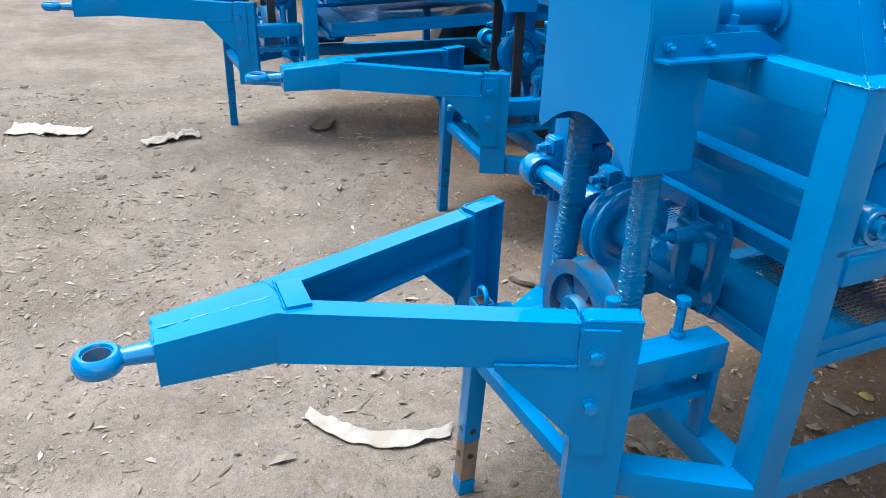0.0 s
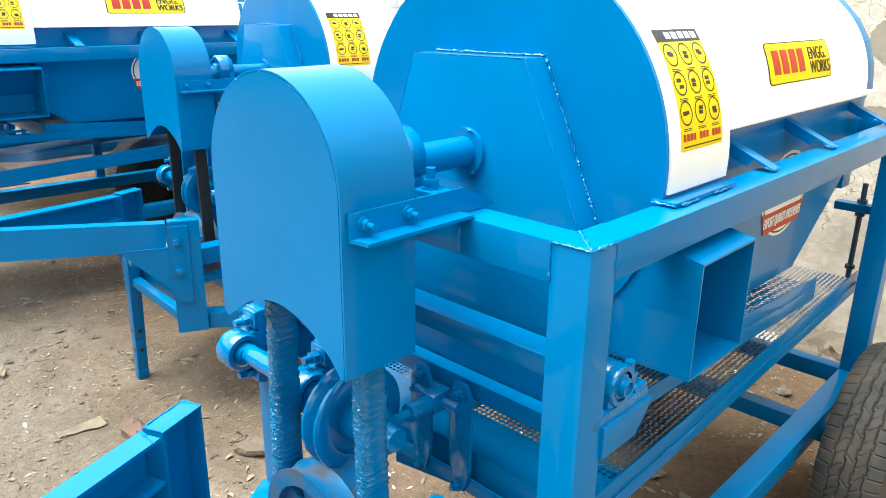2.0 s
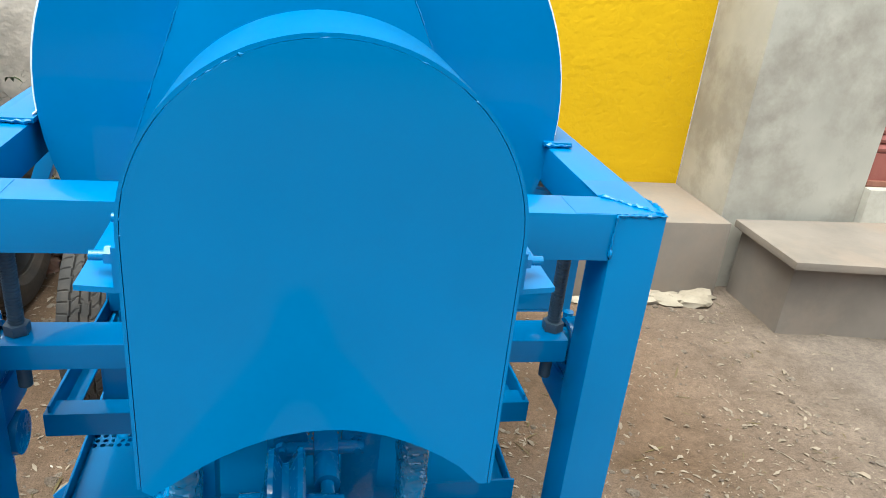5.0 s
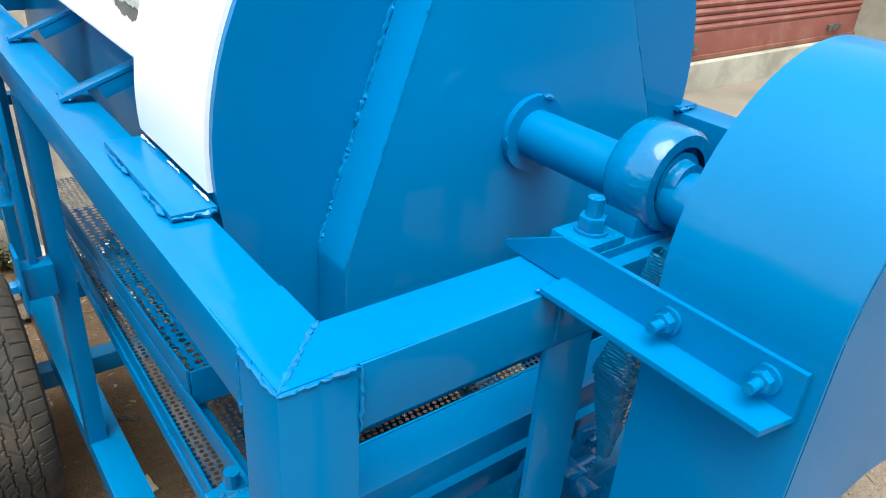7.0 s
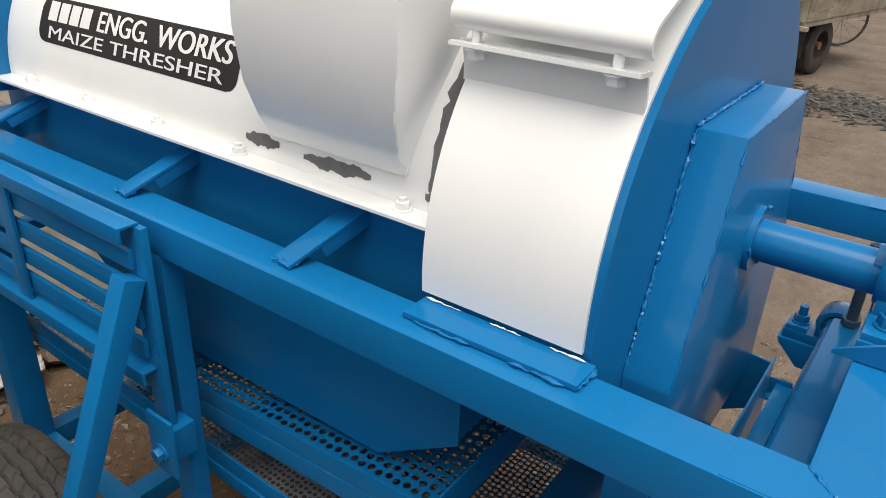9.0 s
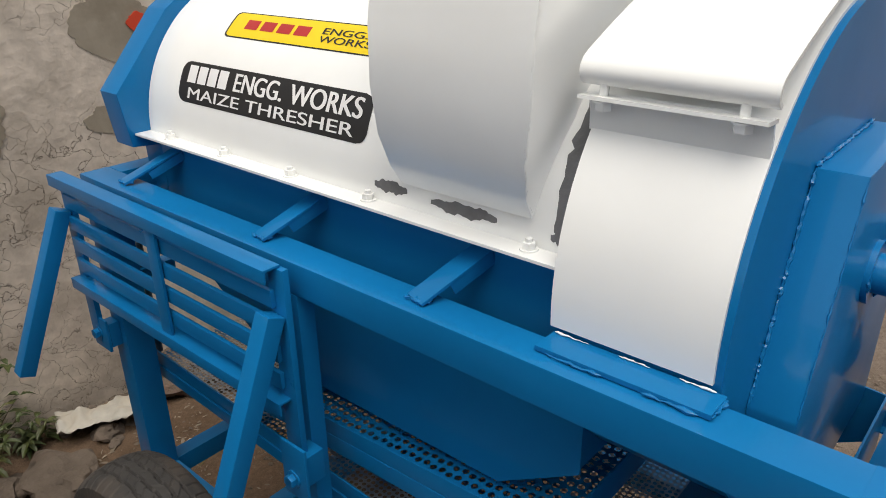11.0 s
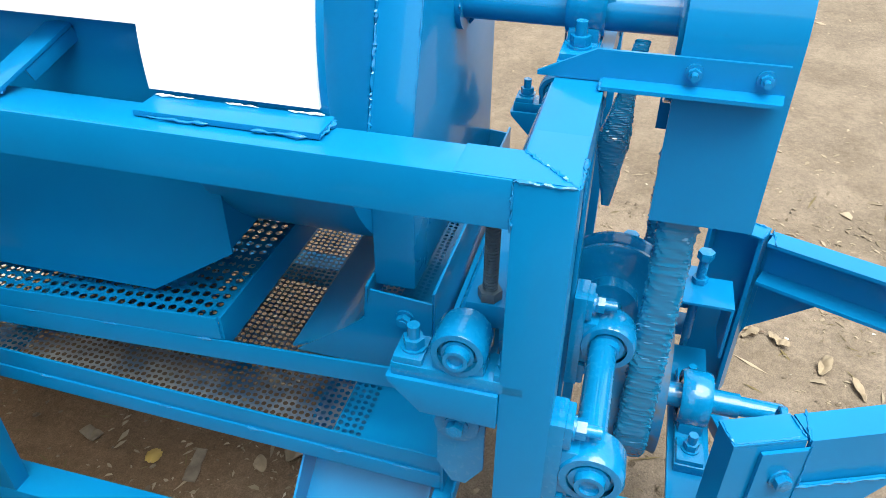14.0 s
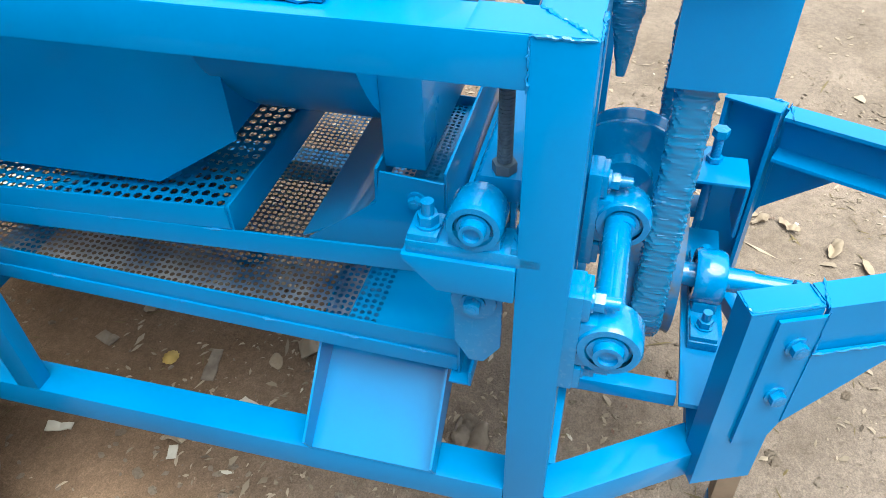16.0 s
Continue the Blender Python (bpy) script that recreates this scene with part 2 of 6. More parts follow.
def frame_parts(th):
    for s in (1, -1):
        x0, x1 = sorted((s * W, s * (W - P)))
        part("front_post", box(B(), x0, x1, 0, P, 0.165, 0.9990), BLUE, th)
        part("rear_post", box(B(), x0, x1, 1.58, 1.64, 0.165, 0.94), BLUE, th)
        part("adjuster_bar", box(B(), *sorted((s * 0.24, s * 0.418)), 1.641, 1.68, 0.712, 0.737, 0.003), BLUE, th)
        ad = rod(B(), (s * 0.312, 1.66, 0.50), (s * 0.312, 1.66, 0.80), 0.008, 12)
        for z in (0.70, 0.739, 0.53):
            rod(ad, (s * 0.312, 1.66, z), (s * 0.312, 1.66, z + 0.012), 0.015, 6)
        part("sieve_adjuster", ad, THREAD, th)
        part("top_rail", box(B(), x0 + 0.0005, x1 - 0.0005, P, 1.64, 0.942, 0.9994), BLUE, th)
        part("lower_rail", box(B(), x0 + 0.0005, x1 - 0.0005, P, 1.58, 0.166, 0.228), BLUE, th)
        part("front_brace", beam(B(), (s * 0.245, -0.235, 0.197), (s * 0.40, 0.01, 0.197), 0.06, 0.062), BLUE, th)
    part("mid_post", box(B(), -W, -W + 0.034, 0.922, 0.968, 0.228, 0.942), BLUE, th)
    part("front_beam", slab(B(), [(0.001, 0.940), (P - 0.001, 0.940), (P - 0.001, 0.945), (0.007, 0.945), (0.007, 0.9945), (P - 0.001, 0.9945), (P - 0.001, 0.9994), (0.001, 0.9994)], "x", -W + P, W - P, 0.001), BLUE, th)
    part("front_cross_rail", box(B(), -0.355, 0.355, P + 0.001, 0.122, 0.755, 0.790), BLUE, th)
    part("rear_beam", box(B(), -W + P, W - P, 1.581, 1.639, 0.942, 0.999), BLUE, th)
    part("lower_cross_rail", box(B(), -W + P, W - P, -0.010, 0.055, 0.166, 0.228), BLUE, th)
    part("lower_cross_rail", box(B(), -W + P, W - P, 1.59, 1.635, 0.17, 0.224), BLUE, th)
    for s in (1, -1):
        e, f = W - 0.003, W - P
        part("corner_cap", slab(B(), [(s * e, 0.003), (s * (f - 0.05), 0.003), (s * (f - 0.05), P - 0.004), (s * f, P - 0.004), (s * f, P + 0.06), (s * e, P + 0.06)], "z", 0.998, 0.9998), BLUE, th)
    for i, (x, y) in enumerate(((W - P, 0.03), (-W + P, 0.03))):
        xo = W * (1 if x > 0 else -1)
        for j, (p, q, r) in enumerate((((x, P, 1.0), (xo * 0.995, 0.003, 1.0), 0.0032), ((xo, P, 0.999), (xo, 0.002, 0.999), 0.0028), ((xo, P, 0.94), (xo, P, 0.998), 0.0026), ((x, -0.001, 0.94), (x, -0.001, 1.0), 0.0022), ((xo, 0.0, 0.999), (x, 0.0, 0.999), 0.0026))):
            part("weld_bead", weld(B(), p, q, r, 0.007, seed=i + 5 * j), WELD, th)
    # short struts from the rails to the trough
    for s in (1, -1):
        for k, (ya, yb) in enumerate(((0.672, 0.66), (1.012, 1.0), (1.465, 1.455)) if s > 0 else ((0.69, 0.652), (1.043, 1.006), (1.497, 1.455))):
            st = beam(B(), (s * 0.394, ya, 1.003), (s * 0.285, yb, 1.057), 0.040, 0.005, bev=0.001)
            beam(st, (s * 0.352, ya * 0.6 + yb * 0.4 - 0.017, 1.013), (s * 0.286, yb - 0.017, 1.0455), 0.004, 0.018, bev=0.001)
            ob = part("strut", st, BLUE, th)
            part("weld_bead", weld(B(), (s * 0.395, ya - 0.020, 1.004), (s * 0.394, ya + 0.020, 1.004), 0.0042, 0.008, seed=k + 2), WELD, ob)
            part("weld_bead", weld(B(), (s * 0.392, ya - 0.021, 1.004), (s * 0.380, ya - 0.021, 1.008), 0.0034, 0.008, seed=k + 6), WELD, ob)


frame_parts(thresher)


def drum_parts(th):
    y0, y1 = 0.28, 0.495
    part("drum_face", slab(B(), arc(CX, CZ, R, 0, 360, 72)[:-1], "y", y0, y0 + 0.004), BLUE, th)
    part("drum_back", slab(B(), arc(CX, CZ, R - 0.002, 0, 360, 72)[:-1], "y", y1 - 0.004, y1), BLUE, th)
    part("drum_casing", strip(B(), arc(CX, CZ, R - 0.0025, -180, 180, 100), "y", y0 + 0.004, y1 - 0.004, 0.004), BLUE, th)
    cover = part("drum_cover", strip(B(), arc(CX, CZ, R + 0.002, -4, 184, 60), "y", y0 + 0.009, y1 + 0.002, 0.005), WHITE, th, "white-painted curved sheet drum cover")
    for s in (1, -1):
        seat = part("cover_seat", box(B(), *sorted((s * 0.350, s * 0.394)), 0.272, 0.492, 1.001, 1.008, 0.001), BLUE, th)
        for k, (p, q) in enumerate(((0.285, 0.35), (0.40, 0.475))):
            part("weld_bead", weld(B(), (s * 0.396, p, 1.003), (s * 0.396, q, 1.003), 0.0028, 0.012, seed=k), WELD, seat)
        part("weld_bead", weld(B(), (s * 0.394, 0.271, 1.004), (s * 0.352, 0.271, 1.004), 0.0036, 0.008, seed=5), WELD, seat)
        for k, (p, q) in enumerate(((0.282, 0.325), (0.36, 0.40), (0.44, 0.488))):
            part("weld_bead", weld(B(), (s * 0.354, p, 1.010), (s * 0.354, q, 1.010), 0.0016, 0.009, seed=k + 3), WHITE, cover)
    # raised housing on the face
    t = [(-0.142, 1.212), (0.124, 1.215), (0.252, 0.944), (0.252, 0.70), (-0.242, 0.70), (-0.242, 0.930)]
    house = part("bearing_housing", slab(B(), t, "y", 0.22, y0, 0.004), BLUE, th)
    for k, (p, q) in enumerate((((-0.142, 1.214), (0.124, 1.217)), ((0.126, 1.213), (0.252, 0.944)), ((-0.144, 1.21), (-0.242, 0.930)))):
        part("weld_bead", weld(B(), (p[0], y0 - 0.002, p[1]), (q[0], y0 - 0.002, q[1]), 0.0030, 0.007, seed=k), WELD, house)
    for k, (p, q) in enumerate((((0.124, 1.215), (0.252, 0.944)), ((-0.142, 1.212), (-0.242, 0.930)), ((-0.142, 1.212), (0.124, 1.215)))):
        part("weld_bead", weld(B(), (p[0], 0.221, p[1]), (q[0], 0.221, q[1]), 0.0013, 0.008, seed=k + 9), WELD, house)
    # shaft, flange and bearing
    part("drum_shaft", rod(B(), (0, 0.23, 1.043), (0, -0.12, 1.043), 0.028, 32), BLUE, th)
    fl = part("shaft_flange", lathe(B(), [(0.027, 0), (0.044, 0), (0.044, 0.008), (0.027, 0.008)], (0, 0.212, 1.043), "y"), BLUE, th)
    for a in (60, 175, 290):
        wb = B()
        c = [(0.044 * math.cos(radians(a + q)), 0.211, 1.043 + 0.044 * math.sin(radians(a + q))) for q in (0, 12, 24)]
        weld(wb, c[0], c[2], 0.0042, 0.007, seed=a)
        part("weld_bead", wb, WELD, fl)


drum_parts(thresher)


def pillow_block(name, parent, c, axis, up, size=0.05, base=0.16):
    """A cast bearing: ring housing along axis on a foot that lies on the side opposite to up, with two bolts."""
    ax, upv = Vector(AXES[axis][2]), Vector(up)
    side = ax.cross(upv).normalized()
    c = Vector(c)
    b = lathe(B(), [(size * 0.70, -0.026), (size * 0.92, -0.026), (size, -0.020), (size, 0.020), (size * 0.92, 0.026), (size * 0.70, 0.026)], c, axis, 40)
    foot = c - upv * (size + 0.004)
    ob = part(name, b, CAST, parent)
    b = B()
    beam(b, foot - side * base / 2 - upv * 0.002, foot + side * base / 2 - upv * 0.002, 0.05, 0.02, up, 0.004)
    for q in (1, -1):
        beam(b, foot + side * q * base * 0.26 + upv * 0.010, foot + side * q * base * 0.485 + upv * 0.010, 0.046, 0.014, up, 0.004)
    beam(b, foot - side * size * 0.95 + upv * 0.012, foot + side * size * 0.95 + upv * 0.012, 0.044, 0.035, up, 0.01)
    part("bearing_foot", b, CAST, ob)
    half = [(0.0, 0.031), (size * 0.28, 0.031), (size * 0.30, 0.036), (size * 0.44, 0.036), (size * 0.47, 0.024), (size * 0.58, 0.024), (size * 0.60, 0.019), (size * 0.70, 0.019), (size * 0.70, 0.0)]
    ring = lathe(B(), [(q, -h) for q, h in half] + [(q, h) for q, h in half[::-1]][1:], c, axis, 40)
    part("bearing_insert", ring, CAST, ob)
    for s in (1, -1):
        p = foot + side * s * base * 0.36 + upv * 0.017
        nb = B()
        rod(nb, p, p + upv * 0.003, 0.016, 16)
        rod(nb, p + upv * 0.003, p + upv * 0.016, 0.0135, 6, bev=0.001)
        rod(nb, p + upv * 0.016, p + upv * 0.034, 0.008, 12)
        part("bolt", nb, CAST, ob)
    return ob


def drive_parts(th):
    pillow_block("drum_bearing", th, (0, 0.042, 1.056), "y", (0, 0, 1), 0.052, 0.235)
    # belt guard
    gx0, gx1, yf, yr, zb = -0.146, 0.176, -0.213, -0.080, 0.800
    gc, gr = (gx0 + gx1) / 2, (gx1 - gx0) / 2
    zc = 1.213 - gr
    gi = 0.0039   # the front sheet lies inside the rim, a hair's gap between them
    arch = [(gx0 + 0.012, zb + 0.004)] + [(gx0 + 0.02 + (gx1 - gx0 - 0.035) * q, zb + 0.004 + 0.066 * math.sin(math.pi * q) ** 0.8) for q in [i / 16 for i in range(1, 16)]] + [(gx1 - 0.012, zb)]
    face = [(gx0 + gi, zb + 0.01)] + [(gx0 + gi, zc)] + arc(gc, zc, gr - gi, 180, 0, 40)[1:-1] + [(gx1 - gi, zc), (gx1 - gi, zb)] + arch[::-1]
    sheet = part("belt_guard", slab(B(), face, "y", yf, yf + 0.003), BLUE, th, "rounded blue sheet-metal belt guard")
    rim = [(gx1 - 0.0015, zb)] + [(gx1 - 0.0015, zc)] + arc(gc, zc, gr - 0.0015, 0, 180, 40)[1:-1] + [(gx0 + 0.0015, zc), (gx0 + 0.0015, zb + 0.012)]
    part("guard_rim", strip(B(), rim, "y", yf + 0.0005, yr, 0.003), BLUE, sheet)
    rnd = random.Random(4)
    for k in range(1, len(face) - 20):
        if rnd.random() < 0.3:
            a, b = face[k], face[k + 1]
            part("weld_bead", weld(B(), (a[0], yf + 0.001, a[1]), ((a[0] + b[0]) / 2, yf + 0.001, (a[1] + b[1]) / 2), 0.0014, 0.006, seed=k), WELD, sheet)
    for s in (1, -1):
        gx = gx1 if s > 0 else gx0
        br = B()
        slab(br, [(-0.203, 1.040), (0.015, 1.040), (0.085, 1.006), (0.085, 1.001), (-0.203, 1.001)], "x", *sorted((gx + s * 0.001, gx + s * 0.006)))
        slab(br, [(gx + s * 0.004, -0.203), (gx + s * 0.037, -0.198), (gx + s * 0.037, 0.005), (gx + s * 0.004, 0.005)], "z", 1.001, 1.006)
        bracket = part("guard_bracket", br, BLUE, th)
        part("weld_bead", weld(B(), (gx + s * 0.004, 0.006, 1.003), (gx + s * 0.040, 0.006, 1.002), 0.0036, 0.007, seed=6), WELD, bracket)
        part("weld_bead", weld(B(), (gx + s * 0.012, 0.0, 0.985), (gx + s * 0.012, 0.0, 0.945), 0.003, 0.008, seed=7), WELD, bracket)
        for y in (-0.179, -0.099):
            part("bolt", bolt(B(), (gx + s * 0.006, y, 1.023), "x", s, 0.0082, 0.019), CAST, bracket)
    # belts and pulleys
    for x0, x1 in ((-0.104, -0.136), (0.112, 0.118)):
        bt = B()
        beam(bt, (x0, -0.125, 1.02), (x1, -0.12, 0.40), 0.042, 0.015, (1, 0, 0), 0.003)
        part("drive_belt", bt, BELT, th, "black rubber drive belt")
    pc = (-0.01, -0.12, 0.40)
    pl = lathe(B(), [(0.096, -0.045), (0.112, -0.045), (0.128, -0.045), (0.12, -0.02), (0.128, 0.0), (0.12, 0.02), (0.128, 0.045), (0.112, 0.045), (0.096, 0.045), (0.096, -0.045)], pc, "y", 56)
    lathe(pl, [(0.02, -0.05), (0.042, -0.05), (0.047, -0.044), (0.047, 0.044), (0.042, 0.05), (0.02, 0.05), (0.02, -0.05)], pc, "y", 32)
    for k in range(5):
        a = 72 * k + 20
        slab(pl, arc(pc[0], pc[2], 0.099, a - 24, a + 24, 8) + arc(pc[0], pc[2], 0.045, a + 30, a - 30, 8), "y", pc[1] - 0.028, pc[1] - 0.014, 0.002)
    part("lower_pulley", pl, WORN, th, "worn two-groove cast pulley")
    part("upper_pulley", lathe(B(), [(0.02, -0.045), (0.115, -0.045), (0.115, 0.045), (0.02, 0.045)], (0, -0.12, 1.043), "y", 48), CAST, th)
    part("input_shaft", rod(B(), (-0.01, -0.035, 0.375), (-0.01, -0.30, 0.375), 0.022, 24), CAST, th)
    sp = lathe(B(), [(0, -0.38), (0.014, -0.38), (0.018, -0.37), (0.018, -0.30), (0, -0.30)], (-0.01, 0, 0.375), "y", 12)
    part("splined_stub", sp, CAST, th)
    pillow_block("input_bearing", th, (-0.01, -0.225, 0.375), "y", (0, 0, 1), 0.05, 0.24)
    # countershaft on the posts
    part("countershaft", rod(B(), (-0.42, -0.05, 0.595), (0.10, -0.05, 0.595), 0.021, 24), CAST, th)
    pillow_block("countershaft_bearing", th, (-0.395, -0.056, 0.595), "x", (0, -1, 0), 0.042, 0.17)
    pillow_block("countershaft_bearing", th, (-0.15, -0.056, 0.597), "x", (0, -1, 0), 0.042, 0.17)
    part("bearing_post", slab(B(), [(-0.165, 0.002), (-0.106, 0.002), (-0.106, 0.055), (-0.112, 0.055), (-0.112, 0.008), (-0.165, 0.008)], "z", 0.228, 0.939, 0.001), BLUE, th)
    p2 = lathe(B(), [(0.018, -0.055), (0.045, -0.055), (0.045, -0.03), (0.060, -0.024), (0.090, -0.024), (0.098, -0.020), (0.098, -0.014), (0.080, -0.004), (0.080, 0.004), (0.098, 0.014), (0.098, 0.020), (0.092, 0.024), (0.066, 0.022), (0.062, 0.010), (0.042, 0.010), (0.038, 0.072), (0.018, 0.072)], (-0.02, -0.05, 0.595), "x", 48)
    part("small_pulley", p2, CAST, th)
    # eccentric shaft of the sieves
    for s in (1, -1):
        pillow_block("sieve_bearing", th, (s * 0.395, 0.115, 0.761), "x", (0, 0, 1), 0.034, 0.165)
        br = slab(B(), [(P, 0.712), (0.203, 0.712), (0.200, 0.702), (0.160, 0.660), (P, 0.658)], "x", *sorted((s * 0.365, s * 0.425)), 0.003)
        part("bearing_bracket", br, BLUE, th)
        rb = B()
        rod(rb, (s * 0.340, 0.095, 0.715), (s * 0.340, 0.095, 0.945), 0.0085, 12)
        for k in range(30):
            rod(rb, (s * 0.340, 0.095, 0.806 + 0.0045 * k), (s * 0.340, 0.095, 0.8085 + 0.0045 * k), 0.0094, 12)
        rod(rb, (s * 0.340, 0.095, 0.7905), (s * 0.340, 0.095, 0.804), 0.0150, 6, bev=0.001)
        part("threaded_rod", rb, THREAD, th)
        if s < 0:
            tg = slab(B(), [(0.145, 0.655), (0.082, 0.655), (0.082, 0.54), (0.105, 0.505), (0.125, 0.505), (0.145, 0.54)], "x", *sorted((s * 0.388, s * 0.396)), 0.002)
            rod(tg, (s * 0.36, 0.118, 0.625), (s * 0.402, 0.118, 0.625), 0.03, 24, bev=0.004)
            bolt(tg, (s * 0.402, 0.118, 0.625), "x", s, 0.012, 0.012)
            part("sieve_hanger", tg, CAST, th)
    part("eccentric_shaft", rod(B(), (-0.41, 0.115, 0.762), (0.41, 0.115, 0.762), 0.018, 24), CAST, th)
    # connecting rod and levers in front of the sieve
    cr = B()
    rod(cr, (0.035, -0.052, 0.585), (0.035, 0.06, 0.584), 0.010, 16)
    rod(cr, (0.035, 0.035, 0.584), (0.035, 0.11, 0.583), 0.018, 20, bev=0.004)
    rod(cr, (-0.02, 0.112, 0.585), (0.09, 0.112, 0.585), 0.010, 14)
    beam(cr, (0.035, 0.085, 0.584), (0.035, 0.132, 0.586), 0.036, 0.04, (0, 0, 1), 0.008)
    rod(cr, (0.015, -0.052, 0.585), (0.075, -0.052, 0.585), 0.028, 24, bev=0.003)
    part("connecting_rod", cr, CAST, th)
    for x in (-0.020, 0.086):
        lv = slab(B(), [(x - 0.028, 0.60), (x - 0.014, 0.634), (x + 0.014, 0.634), (x + 0.030, 0.60), (x + 0.026, 0.45), (x + 0.012, 0.402), (x - 0.010, 0.402), (x - 0.026, 0.46)], "y", 0.120, 0.129, 0.002)
        for dx, z in ((0.004, 0.616), (-0.006, 0.585), (-0.002, 0.412)):
            bolt(lv, (x + dx, 0.120, z), "y", -1, 0.010, 0.016)
        part("sieve_strap", lv, CAST, th)
    part("strap_rail", slab(B(), [(0.130, 0.398), (0.165, 0.398), (0.165, 0.402), (0.134, 0.402), (0.134, 0.43), (0.130, 0.43)], "x", -0.36, 0.36, 0.0008), BLUE, th)


drive_parts(thresher)


def hitch_parts(th):
    zt, zb = 0.578, 0.482
    for s in (1, -1):
        # channel upright of the drawbar
        up = B()
        slab(up, [(s * 0.265, -0.325), (s * 0.265, -0.222), (s * 0.221, -0.222), (s * 0.221, -0.230), (s * 0.257, -0.230), (s * 0.257, -0.317), (s * 0.221, -0.317), (s * 0.221, -0.325)], "z", 0.17, 0.578)
        box(up, *sorted((s * 0.219, s * 0.265)), -0.325, -0.221, 0.5785, 0.583, 0.001)
        # upright and gusset stand in line with the slanting arm
        skew = Matrix.Translation((s * 0.2645, -0.329, 0)) @ Matrix.Rotation(radians(-22.4 * s), 4, "Z") @ Matrix.Translation((-s * 0.265, 0.325, 0))
        up.transform(skew)
        part("drawbar_upright", up, BLUE, th)
        arm = B()
        # arm as a channel open to the inside
        a, b = Vector((s * 0.2615, -0.3365, 0)), Vector((s * 0.062, -0.82, 0))
        d = (b - a).normalized()
        n = Vector((-d.y, d.x, 0)) * (1 if s > 0 else -1)
        n = n if n.x * s < 0 else -n
        up2 = Vector((0, 0, 1))
        rings = []
        for e, z0, z1 in ((a, zb, zt), (b, zb, zt + 0.008)):
            rings.append([arm.verts.new(e + n * u + up2 * z) for u, z in ((0, z0), (0.048, z0), (0.048, z0 + 0.007), (0.007, z0 + 0.009), (0.007, z1 - 0.009), (0.048, z1 - 0.007), (0.048, z1), (0, z1))])
        for k in range(8):
            arm.faces.new((rings[0][k], rings[0][(k + 1) % 8], rings[1][(k + 1) % 8], rings[1][k]))
        arm.faces.new(rings[0][::-1])
        arm.faces.new(rings[1])
        bmesh.ops.recalc_face_normals(arm, faces=arm.faces[:])
        part("drawbar_arm", arm, BLUE, th)
        g = slab(B(), [(-0.332, zt - 0.01), (-0.262, zt - 0.01), (-0.262, 0.29), (-0.315, 0.29), (-0.332, 0.34)], "x", *sorted((s * 0.266, s * 0.272)))
        g.transform(skew)
        tri = bmesh.new()
        lo, hi = [], []
        for u, z in ((0.0, zb + 0.012), (0.15, zb + 0.012), (0.15, zb + 0.002), (0.0, 0.335)):
            e = Vector((s * 0.266, -0.333, z)) + d * u
            lo.append(tri.verts.new(e))
            hi.append(tri.verts.new(e - n * 0.006))
        tri.faces.new(lo)
        tri.faces.new(hi[::-1])
        for k in range(4):
            tri.faces.new((lo[k], lo[(k + 1) % 4], hi[(k + 1) % 4], hi[k]))
        bmesh.ops.recalc_face_normals(tri, faces=tri.faces[:])
        part("gusset_web", tri, BLUE, th)
        gus = part("gusset_plate", g, BLUE, th)
        for k, (p, q) in enumerate((((s * 0.272, -0.335, zb + 0.013), tuple(Vector((s * 0.272, -0.335, zb + 0.013)) + d * 0.14)), ((s * 0.270, -0.336, zb), (s * 0.270, -0.336, zt)), ((s * 0.264, -0.334, zt + 0.001), (s * 0.205, -0.334, zt + 0.001)))):
            part("weld_bead", weld(B(), p, q, 0.0028, 0.01, seed=k), WELD, gus)
        for z in (0.515, 0.407):
            nut = bolt(B(), (s * 0.272, -0.300, z), "x", s, 0.0125, 0.012)
            nut.transform(skew)
            part("bolt", nut, CAST, gus)
        # raw weld along the top of the joint and the upright
        for k, (p, q) in enumerate((((0.262, -0.226), (0.262, -0.322)), ((0.222, -0.224), (0.262, -0.224)), ((0.222, -0.3245), (0.262, -0.3245)))):
            wb = weld(B(), (s * p[0], p[1], 0.5835), (s * q[0], q[1], 0.5835), 0.0024, 0.008, seed=k + 4)
            wb.transform(skew)
            part("weld_bead", wb, WELD, gus)
    nose = B()
    slab(nose, [(0.062, -0.82), (0.048, -1.02), (-0.048, -1.02), (-0.062, -0.82), (-0.03, -0.79), (0.03, -0.79)], "z", zb + 0.001, zt + 0.001, 0.004)
    for v in nose.verts:
        if v.co.y < -0.9:
            v.co.z -= 0.020 if v.co.z > 0.53 else 0.010
        else:
            v.co.z += 0.007 if v.co.z > 0.53 else 0.0
    nose_ob = part("drawbar_nose", nose, BLUE, th)
    part("splice_plate", box(B(), -0.040, 0.058, -0.80, -0.755, zt + 0.008, zt + 0.014, 0.002), BLUE, nose_ob)
    for k, (p, q) in enumerate((((0, -1.01, zt - 0.018), (0, -0.81, zt + 0.006)), ((-0.05, -0.803, zt + 0.010), (0.06, -0.803, zt + 0.010)), ((-0.047, -1.02, zt - 0.02), (0.047, -1.02, zt - 0.02)))):
        part("weld_bead", weld(B(), p, q, 0.0028, 0.01, seed=k), WELD, nose_ob)
    zr = 0.517
    ring = lathe(B(), [(0.024, -0.013), (0.027, -0.018), (0.033, -0.019), (0.040, -0.013), (0.043, 0), (0.040, 0.013), (0.033, 0.019), (0.027, 0.018), (0.024, 0.013), (0.024, -0.013)], (0, -1.109, zr), "z", 40)
    rod(ring, (0, -1.075, zr), (0, -1.015, zr), 0.016, 20, 0.021)
